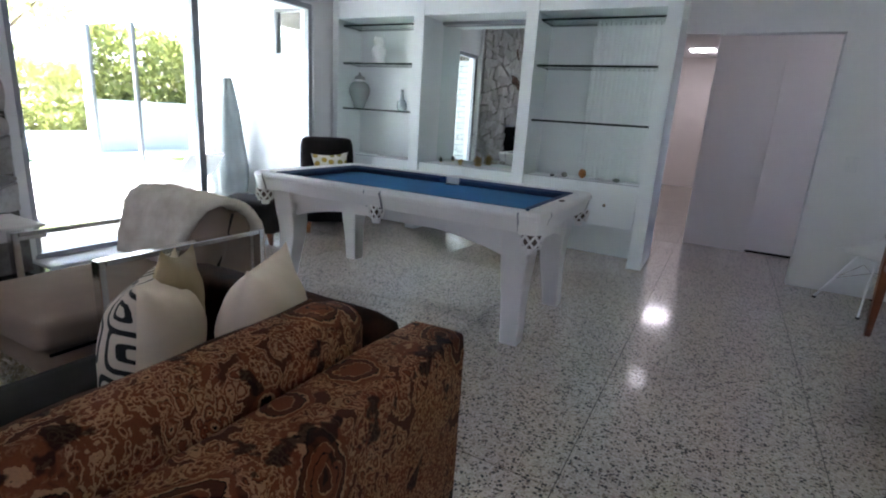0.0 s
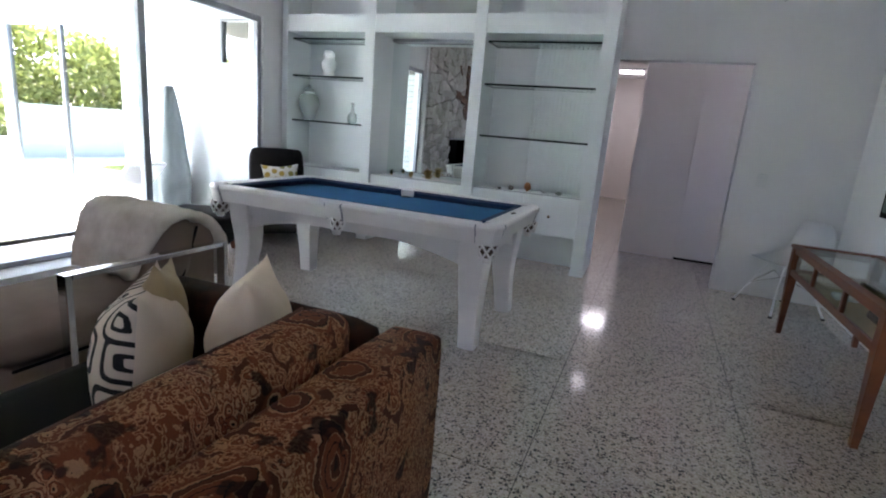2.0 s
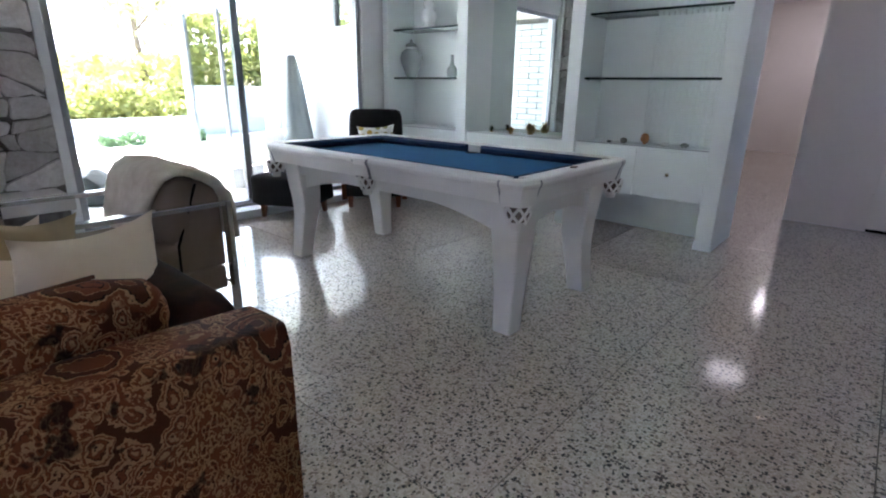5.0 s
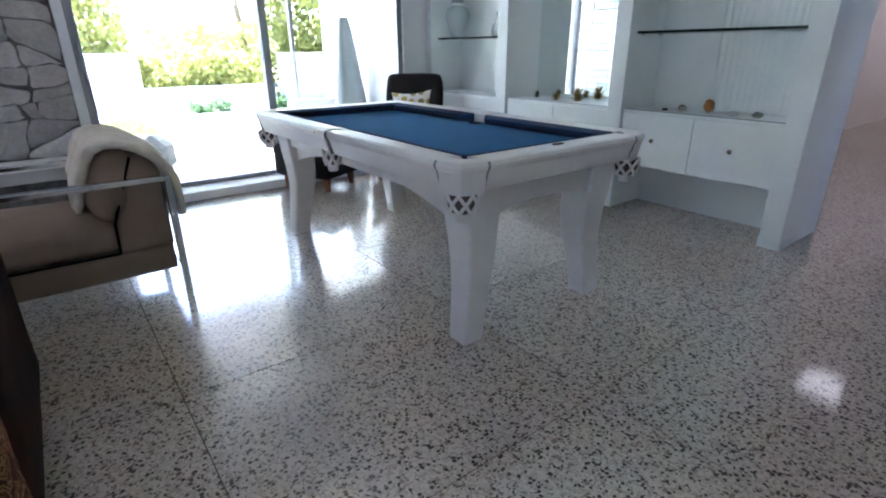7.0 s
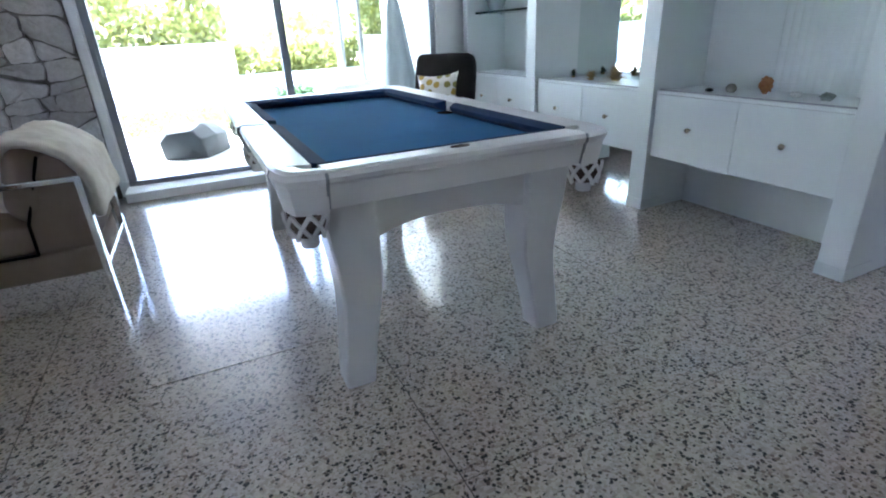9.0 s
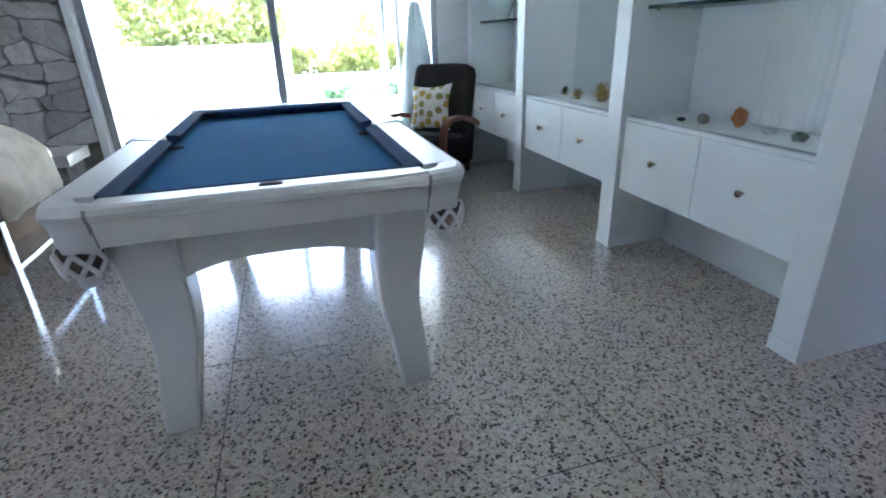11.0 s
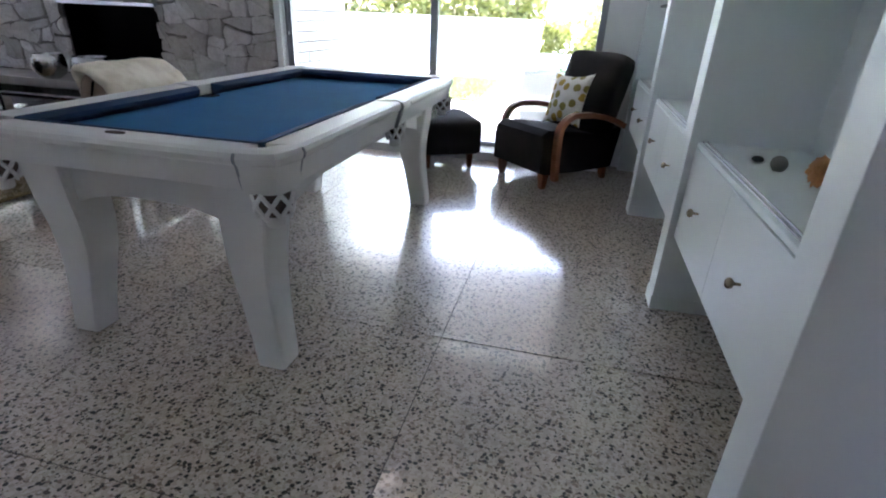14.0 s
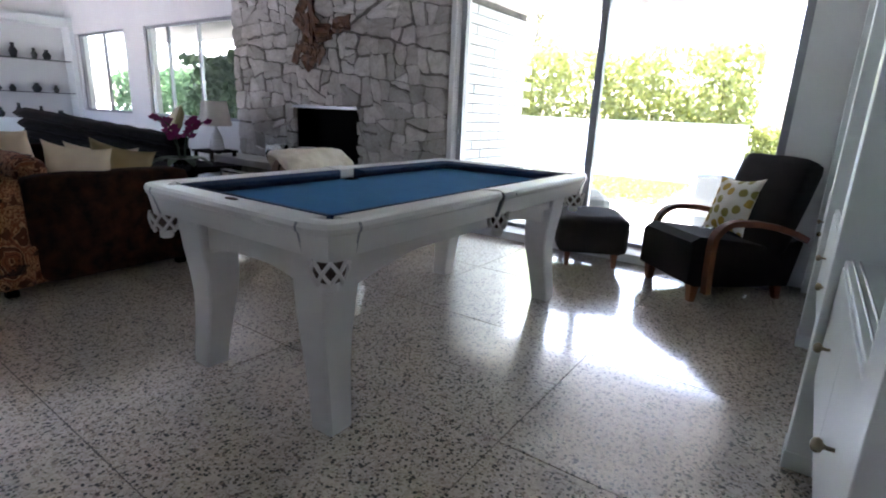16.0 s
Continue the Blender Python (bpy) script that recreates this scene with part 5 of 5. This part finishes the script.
for k in range(9):
    a = k * 0.7
    d = Vector((math.cos(a), math.sin(a), 0))
    s = Vector((-d.y, d.x, 0))
    part("leaf", loft([[d * (0.02 + 0.2 * t) + s * w + Vector((0, 0, 0.11 + 0.16 * t - 0.18 * t * t)), d * (0.02 + 0.2 * t) - s * w + Vector((0, 0, 0.11 + 0.16 * t - 0.18 * t * t)), d * (0.02 + 0.2 * t) + Vector((0, 0, 0.105 + 0.16 * t - 0.18 * t * t))] for t, w in ((0, 0.012), (0.3, 0.03), (0.6, 0.035), (0.85, 0.02), (1, 0.003))]), LEAFDARK, orch)
for k in range(4):
    a = 0.6 + 1.5 * k
    d = Vector((math.cos(a), math.sin(a), 0))
    pts = [d * (0.02 + 0.17 * t * t) + Vector((0, 0, 0.1 + 0.46 * t - 0.12 * t ** 3)) for t in (0, 0.25, 0.5, 0.75, 1)]
    part("stem", tube(pts, 0.004, 6), LEAFDARK, orch)
    for j in range(7):
        t = 0.5 + 0.08 * j
        c = d * (0.02 + 0.17 * t * t) + Vector((0, 0, 0.1 + 0.46 * t - 0.12 * t ** 3)) + Vector([rng.uniform(-0.02, 0.02) for _ in range(3)])
        bm = bmesh.new()
        for q in range(5):
            b2 = q * 1.2566
            u = Vector((math.cos(b2), math.sin(b2) * 0.6, math.sin(b2) * 0.8)) * 0.034
            w2 = Vector((-math.sin(b2), math.cos(b2) * 0.6, math.cos(b2) * 0.8)) * 0.016
            vv = [bm.verts.new(c), bm.verts.new(c + u * 0.6 + w2), bm.verts.new(c + u + Vector((0, 0, 0.006))), bm.verts.new(c + u * 0.6 - w2)]
            bm.faces.new(vv)
        part("flower", bm, ORCHID, orch)

rug = thing("shag_rug", None, "cream long-pile shag rug on the terrazzo", "rug")
part("backing", slab(-2.85, -0.95, -0.9, 2.24, 0.001, 0.012, 0.003), TAN, rug)
rg = np.random.default_rng(4)
pts = np.stack([rg.uniform(-2.86, -0.94, 26000), rg.uniform(-0.91, 2.25, 26000), rg.uniform(0.014, 0.042, 26000)], 1)
leaf_mesh("shag", pts, 0.014, SHAG, rug, "cream shaggy pile", "stuff", 6, 2.6)

# shelves at the far end of the room
far = thing("end_shelving", None, "white shelving with glass shelves at the room's far end", "shelving")
for x in (-3.45, -1.6):
    part("upright", slab(x - 0.04, x + 0.04, Y0 + 0.002, Y0 + 0.36, 0, 2.6, 0.003), UNITPAINT, far)
part("head", slab(-3.40, -1.65, Y0 + 0.002, Y0 + 0.36, 2.42, 2.58, 0.003), UNITPAINT, far)
part("cabinet", slab(-3.40, -1.65, Y0 + 0.002, Y0 + 0.36, 0.0, 0.72, 0.003), UNITPAINT, far)
for z in (1.18, 1.78):
    part("shelf", slab(-3.405, -1.645, Y0 + 0.02, Y0 + 0.33, z, z + 0.014), GLASSEDGE, far)
rng = random.Random(8)
for z in (0.7205, 1.1945, 1.7945):
    for x in (-3.1, -2.8, -2.5, -2.2, -1.95):
        h2, r2 = rng.uniform(0.10, 0.26), rng.uniform(0.05, 0.09)
        ob = tagged(part("dark_vase", lathe([(0.0, 0.0), (r2 * 0.6, 0.0), (r2, h2 * 0.45), (r2 * 0.4, h2 * 0.8), (r2 * 0.5, h2), (0.0, h2)], 16), GREYROCK, None, smooth=True), "small dark ornament on the far white shelves", "ornament", "ornaments on the far shelves")
        ob.matrix_world = pose(x + rng.uniform(-0.06, 0.06), Y0 + 0.18, z)

# ---- outside ----
wing = thing("garden_wing", None, "white rendered wing of the house with glass doors", "building")
bm = bmesh.new()
box(bm, -6.42, -4.62, 6.22, 6.42, -0.1, 2.7); box(bm, -4.62, -4.05, 6.22, 6.42, -0.1, 1.86); box(bm, -4.62, -4.05, 6.22, 6.42, 2.42, 2.7); box(bm, -4.05, -3.705, 6.22, 6.42, -0.1, 2.7)
box(bm, -9.02, -6.42, 6.22, 6.42, 2.36, 2.7); box(bm, -9.2, -9.02, 6.22, 6.42, -0.1, 2.7)
part("wall", bm, BRICKWHITE, wing)
part("roof", slab(-9.4, -3.705, 6.0, 9.0, 2.701, 2.85), BRICKWHITE, wing)
part("inner_wall", slab(-9.2, -3.8, 6.9, 7.0, -0.1, 2.7), WALL, wing)
TINT, _, _, _tb = material("dark_reflecting_glass", 0.0, 1.0)
_tb.inputs["Base Color"].default_value = (0.42, 0.45, 0.42, 1)
gd = part("glass_door", slab(-9.02, -6.42, 6.27, 6.275, -0.06, 2.35), TINT, wing, "dark reflecting sliding glass doors")
for x in (-9.0, -7.74, -6.44):
    part("door_stile", slab(x - 0.03, x + 0.03, 6.24, 6.268, -0.06, 2.35), ALU, gd)
part("door_track", slab(-9.0, -6.44, 6.24, 6.268, -0.099, -0.062), ALU, gd)
sw2 = part("small_window", slab(-4.6, -4.07, 6.27, 6.275, 1.88, 2.40), TINT, wing, "small high window")
bm = bmesh.new()
box(bm, -4.615, -4.585, 6.225, 6.265, 1.865, 2.415); box(bm, -4.085, -4.055, 6.225, 6.265, 1.865, 2.415); box(bm, -4.584, -4.086, 6.225, 6.265, 2.385, 2.415); box(bm, -4.584, -4.086, 6.225, 6.265, 1.865, 1.895)
part("window_frame", bm, ALU, sw2)

umb = thing("parasol", pose(-5.2, 5.95, -0.1), "closed garden parasol under a grey-green canvas cover", "parasol")
secs = []
for i in range(15):
    f = i / 14
    z = 0.12 + 1.53 * f
    r = (0.225 * (1 - f) ** 0.8 + 0.05) * min(1.0, 0.78 + 1.2 * f)
    secs.append([(r * (1 + 0.13 * math.sin(k * 0.9817 + 1.5 * f) + 0.05 * math.sin(k * 1.767 + 5 * f)) * math.cos(k * 0.19635), r * (1 + 0.13 * math.sin(k * 0.9817 + 1.5 * f) + 0.05 * math.sin(k * 1.767 + 5 * f)) * math.sin(k * 0.19635), z + 0.01 * math.sin(k * 0.5)) for k in range(32)])
part("cover", loft(secs), COVER, umb, smooth=True)
part("pole", tube([(0, 0, 0.0), (0, 0, 0.2)], 0.025, 10), ALU, umb)
part("base", lathe([(0.0, 0.0), (0.26, 0.0), (0.26, 0.05), (0.05, 0.09), (0.0, 0.09)], 20), GREYROCK, umb)
lg = thing("garden_lounger", pose(-5.55, 5.15, -0.1, 0, 0, 12), "white moulded garden lounger on the paving", "lounger")
part("seat", bar([(-0.9, 0, 0.30), (-0.5, 0, 0.27), (0.0, 0, 0.25), (0.3, 0, 0.28), (0.55, 0, 0.48), (0.75, 0, 0.72)], 0.6, 0.04), SHELLWHITE, lg)
for x in (-0.7, 0.3):
    part("foot", slab(x - 0.03, x + 0.03, -0.26, 0.26, 0.0, 0.25, 0.01), SHELLWHITE, lg)
bm = bmesh.new()
rr = random.Random(31)
for y, w, z in ((-0.30, 0.18, 0.38), (-0.12, 0.25, 0.46), (0.10, 0.26, 0.41), (0.27, 0.20, 0.27), (0.34, 0.14, 0.10)):
    for sx in (-1, 1):
        bm.verts.new((sx * (w + rr.uniform(-0.02, 0.02)), y, 0))
        bm.verts.new((sx * w * rr.uniform(0.95, 1.05), y + rr.uniform(-0.02, 0.02), z * rr.uniform(0.55, 0.7)))
        bm.verts.new((sx * w * rr.uniform(0.5, 0.65), y + rr.uniform(-0.03, 0.03), z * rr.uniform(0.93, 1.0)))
bmesh.ops.convex_hull(bm, input=bm.verts)
bmesh.ops.bevel(bm, geom=bm.edges[:], offset=0.012, segments=2, profile=0.5, affect="EDGES")
tagged(part("boulder", put(bm, pose(-5.68, 3.42, -0.10, 0, 0, 70) @ Matrix.Diagonal((1.35, 1.35, 0.86, 1))), GREYROCK, None), "dark grey angular boulder on the garden paving", "rock")

bw = thing("brick_wing_wall", None, "white painted brick wall running out from the house", "wall", kind="structure")
part("backing", slab(-5.35, -3.705, 2.52, 2.66, -0.1, 2.35), MORTAR, bw)
bmesh_brick = slab(-0.195, 0.195, -0.03, 0.03, -0.047, 0.047, 0.006, 1)
me = bpy.data.meshes.new("brick")
bmesh_brick.to_mesh(me)
bmesh_brick.free()
me.materials.append(BRICKWHITE)
rng = random.Random(2)
for c in range(23):
    off = 0.2 if c % 2 else 0.0
    for k in range(5):
        x = -5.35 + 0.2 + 0.4 * k - off
        if c % 2 and k == 4:
            hb = part("brick", slab(-3.945, -3.71, 2.632, 2.692, -0.092 + 0.103 * c, 0.002 + 0.103 * c, 0.006, 1), BRICKWHITE, bw)
        if -5.45 < x - 0.0 and x < -3.75:
            b2 = new("brick", me)
            b2.parent = bw
            b2.matrix_world = pose(x, 2.662 + rng.uniform(-0.003, 0.003), -0.045 + 0.103 * c, 0, 0, rng.uniform(-0.3, 0.3))

lawn = setting("lawn", slab(-10.4, -7.2, 1.8, 4.1, -0.12, -0.07, 0.02), GRASS, "small patch of bright green lawn", "lawn")
pts = np.stack([rg.uniform(-10.4, -7.2, 11000), rg.uniform(1.8, 4.1, 11000), rg.uniform(-0.07, -0.04, 11000)], 1)
leaf_mesh("grass_blades", pts, 0.02, leafy("grass_blade", (0.11, 0.14, 0.035), (0.22, 0.26, 0.09)), None, "", "stuff", 9, 2.5)


def hedge(label, x0, x1, y0, y1, z0, z1, n, mat, seed, size=0.10, kind="stuff"):
    """A clipped bank of leaves, thick at the faces, uneven on top."""
    r = np.random.default_rng(seed)
    p = np.stack([r.uniform(x0, x1, n), r.uniform(y0, y1, n), r.uniform(0, 1, n)], 1)
    top = np.array([z1 + 0.22 * noise.noise(Vector((a * 0.7, b * 0.7, seed))) + 0.12 * noise.noise(Vector((a * 2.3, b * 2.3, seed))) for a, b, _ in p])
    p[:, 2] = z0 + (top - z0) * p[:, 2] ** 0.8
    keep = np.array([noise.noise(Vector((a * 1.6, b * 1.6, c * 1.6))) > -0.28 for a, b, c in p])
    core = thing("hedge", None, label, "hedge", "garden hedges")
    leaf_mesh("foliage", p[keep], size, mat, core, "", "stuff", seed, 1.5)
    rr = random.Random(seed)
    for k in range(max(3, int((y1 - y0) / 1.2))):
        y = y0 + (y1 - y0) * (k + 0.5) / max(3, int((y1 - y0) / 1.2))
        x = (x0 + x1) / 2
        part("stem", tube([(x, y, z0), (x + rr.uniform(-0.1, 0.1), y + rr.uniform(-0.2, 0.2), z0 + (z1 - z0) * 0.75)], 0.03, 6, 0.01), BARK, core)
    return core


# Assumed walls; their white stands for the overexposed band below the hedges.
setting("garden_wall", slab(-13.0, -12.7, -9.0, 4.6, -0.1, 1.12), BRICKWHITE, "low white wall assumed for the overexposed band below the hedge")
setting("planter_wall", slab(-13.6, -13.3, 4.6, 13.0, -0.1, 0.32), BRICKWHITE, "low white edge assumed for the overexposed band below the low hedge")
hedge("long clipped green hedge above the garden wall", -14.3, -13.05, -9.0, 4.6, -0.1, 2.95, 30000, HEDGELEAF, 3, 0.11)
hedge("low rounded green hedge behind the planter edge", -14.7, -13.65, 4.6, 12.5, -0.1, 1.15, 14000, HEDGELEAF, 5, 0.10)
hedge("yellow-green flowering shrub bank at the garden's back", -18.5, -17, 5.5, 18.0, -0.1, 2.1, 9000, FLOWER, 7, 0.16)
hedge("small dark green border plants on the paving", -11.4, -10.9, 5.2, 6.1, -0.1, 0.08, 700, FERN, 13, 0.06)


def tree(x, y, h, spread, n, mat, seed):
    t = thing("tree", pose(x, y, -0.1), "broad leafy garden tree with light green crown", "tree", "garden trees")
    r = random.Random(seed)
    pts = [(0, 0, 0), (r.uniform(-0.1, 0.1), r.uniform(-0.1, 0.1), h * 0.25), (r.uniform(-0.2, 0.2), r.uniform(-0.2, 0.2), h * 0.5), (r.uniform(-0.3, 0.3), r.uniform(-0.3, 0.3), h * 0.8)]
    part("trunk", tube(pts, 0.16, 8, 0.05), BARK, t)
    clumps = []
    for k in range(9):
        a, e = k * 0.75 + r.uniform(-0.3, 0.3), r.uniform(0.2, 1.0)
        s = Vector(pts[2]).lerp(Vector(pts[3]), r.random())
        d = Vector((math.cos(a) * spread * r.uniform(0.6, 1), math.sin(a) * spread * r.uniform(0.6, 1), h * 0.35 * e))
        part("limb", tube([s, s + d * 0.5 + Vector((0, 0, 0.2)), s + d], 0.05, 6, 0.012), BARK, t)
        clumps += [s + d, s + d * 0.6]
    q = np.random.default_rng(seed)
    p = np.concatenate([np.array(c) + q.normal(size=(n // len(clumps), 3)) * np.array([0.28, 0.28, 0.2]) * spread for c in clumps])
    leaf_mesh("crown", p, 0.14, mat, t, "", "stuff", seed, 1.6)


for x, y, h, sp, seed in ((-17.5, 8.5, 5.5, 2.3, 1), (-19.5, 12.5, 6.0, 2.6, 2), (-17.5, -3.2, 6.2, 2.0, 4), (-24.0, 18.0, 7.0, 3.0, 6)):
    tree(x, y, h, sp, 3200 if y > 0 else 2600, TREELEAF, seed)
hedge("tall feathery green shrubs outside the rear windows", -5.9, -4.8, -5.0, -1.2, -0.1, 2.0, 9000, FERN, 17, 0.11)
hedge("pale green shrubs beyond the rear windows", -8.6, -7.6, -15.0, -4.0, -0.1, 2.1, 16000, FERN, 19, 0.12)

# ---- floor panels ----
NX, NY = 0.895, 1.195
cols = [0.36 + NX * i for i in range(-5, 4)]
rows = [2.795 + NY * j for j in range(-10, 11)]
full = bpy.data.meshes.new("terrazzo_panel")
bm = slab(-NX / 2 + 0.0022, NX / 2 - 0.0022, -NY / 2 + 0.0022, NY / 2 - 0.0022, -0.0035, 0.0)
bm.to_mesh(full)
bm.free()
full.materials.append(FLOOR)
for i in range(len(cols) - 1):
    for j in range(len(rows) - 1):
        x0, x1, y0, y1 = max(cols[i], X0), min(cols[i + 1], X1), max(rows[j], Y0), min(rows[j + 1], 14.4)
        if x1 - x0 < 0.02 or y1 - y0 < 0.02:
            continue
        if x1 - x0 > NX - 0.001 and y1 - y0 > NY - 0.001:
            p = new("terrazzo_panel", full)
            p.parent = floor
            p.matrix_world = pose((x0 + x1) / 2, (y0 + y1) / 2, 0)
        else:
            part("terrazzo_panel", slab(x0 + 0.0022, x1 - 0.0022, y0 + 0.0022, y1 - 0.0022, -0.0035, 0.0), FLOOR, floor)

# ---- chimney stones ----
def clip(poly, a, b, c):
    """The part of a polygon where a*y + b*z <= c."""
    out = []
    for (y0, z0), (y1, z1) in zip(poly, poly[1:] + poly[:1]):
        d0, d1 = a * y0 + b * z0 - c, a * y1 + b * z1 - c
        if d0 <= 0:
            out.append((y0, z0))
        if d0 * d1 < 0:
            t = d0 / (d0 - d1)
            out.append((y0 + (y1 - y0) * t, z0 + (z1 - z0) * t))
    return out


def area(poly):
    return 0.5 * abs(sum(y0 * z1 - y1 * z0 for (y0, z0), (y1, z1) in zip(poly, poly[1:] + poly[:1])))


rng = random.Random(21)
SZ0, SZ1, SYA, SYB = 0.452, H - 0.005, -0.78, 2.83


def split(poly, out):
    """Cut a wall patch into rough stones by slanting lines, flat ones more than tall ones."""
    ys, zs = [p[0] for p in poly], [p[1] for p in poly]
    w, h = max(ys) - min(ys), max(zs) - min(zs)
    if area(poly) < rng.uniform(0.022, 0.085) and w < 0.5 and h < 0.32:
        out.append(poly)
        return
    an = rng.gauss(0, 0.22) + (0 if w > 1.35 * h * rng.uniform(0.7, 1.3) else math.pi / 2)
    a, b = math.cos(an), math.sin(an)
    f = rng.uniform(0.33, 0.67)
    c = a * (min(ys) + w * f) + b * (min(zs) + h * f)
    g = rng.choice((0.0008, 0.0015, 0.003, 0.005, 0.012))
    for q in (clip(poly, a, b, c - g), clip(poly, -a, -b, -c - g)):
        if len(q) > 2 and area(q) > 0.002:
            split(q, out)


stones = []
split([(SYA, SZ0), (SYB, SZ0), (SYB, SZ1), (SYA, SZ1)], stones)
for k, poly in enumerate(stones):
    ys, zs = [p[0] for p in poly], [p[1] for p in poly]
    if max(ys) > FY0 - 0.01 and min(ys) < FY1 + 0.01 and min(zs) < FZ1 + 0.015:
        poly = max((clip(poly, 1, 0, FY0 - 0.01), clip(poly, -1, 0, -FY1 - 0.01), clip(poly, 0, -1, -FZ1 - 0.015)), key=lambda q: area(q) if len(q) > 2 else 0)
    if len(poly) < 3 or area(poly) < 0.003:
        continue
    cy, cz = sum(p[0] for p in poly) / len(poly), sum(p[1] for p in poly) / len(poly)
    edge = []
    for (y0, z0), (y1, z1) in zip(poly, poly[1:] + poly[:1]):
        m = 5 if math.hypot(y1 - y0, z1 - z0) > 0.12 else 3
        for i in range(m):
            t = i / m
            py, pz = y0 + (y1 - y0) * t, z0 + (z1 - z0) * t
            w = 0.022 * noise.noise(Vector((py * 9, pz * 9, 0))) + 0.011 * noise.noise(Vector((py * 30, pz * 30, k)))
            if i == 0:
                py, pz = py + (cy - py) * 0.07, pz + (cz - pz) * 0.07
            edge.append((min(py + w, SYB - 0.002), pz + w))
    out = rng.uniform(0.028, 0.060)
    tilt = (rng.uniform(-0.06, 0.06), rng.uniform(-0.06, 0.06))
    bm = bmesh.new()
    rings = []
    for sc, dx in ((1.0, -0.004), (1.0, out * 0.72), (0.965, out * 0.95), (0.6, out)):
        rings.append([bm.verts.new((CXF + dx + (0 if dx < 0 else tilt[0] * (py - cy) + tilt[1] * (pz - cz) + 0.011 * noise.noise(Vector((py * 15, pz * 15, dx * 9)))), cy + (py - cy) * sc, cz + (pz - cz) * sc)) for py, pz in edge])
    n = len(edge)
    for a, b in zip(rings, rings[1:]):
        for i in range(n):
            bm.faces.new((a[i], a[(i + 1) % n], b[(i + 1) % n], b[i]))
    mid = bm.verts.new((CXF + out + 0.006, cy, cz))
    for i in range(n):
        bm.faces.new((rings[-1][i], rings[-1][(i + 1) % n], mid))
    bmesh.ops.recalc_face_normals(bm, faces=bm.faces)
    part("stone", bm, STONE, chim)
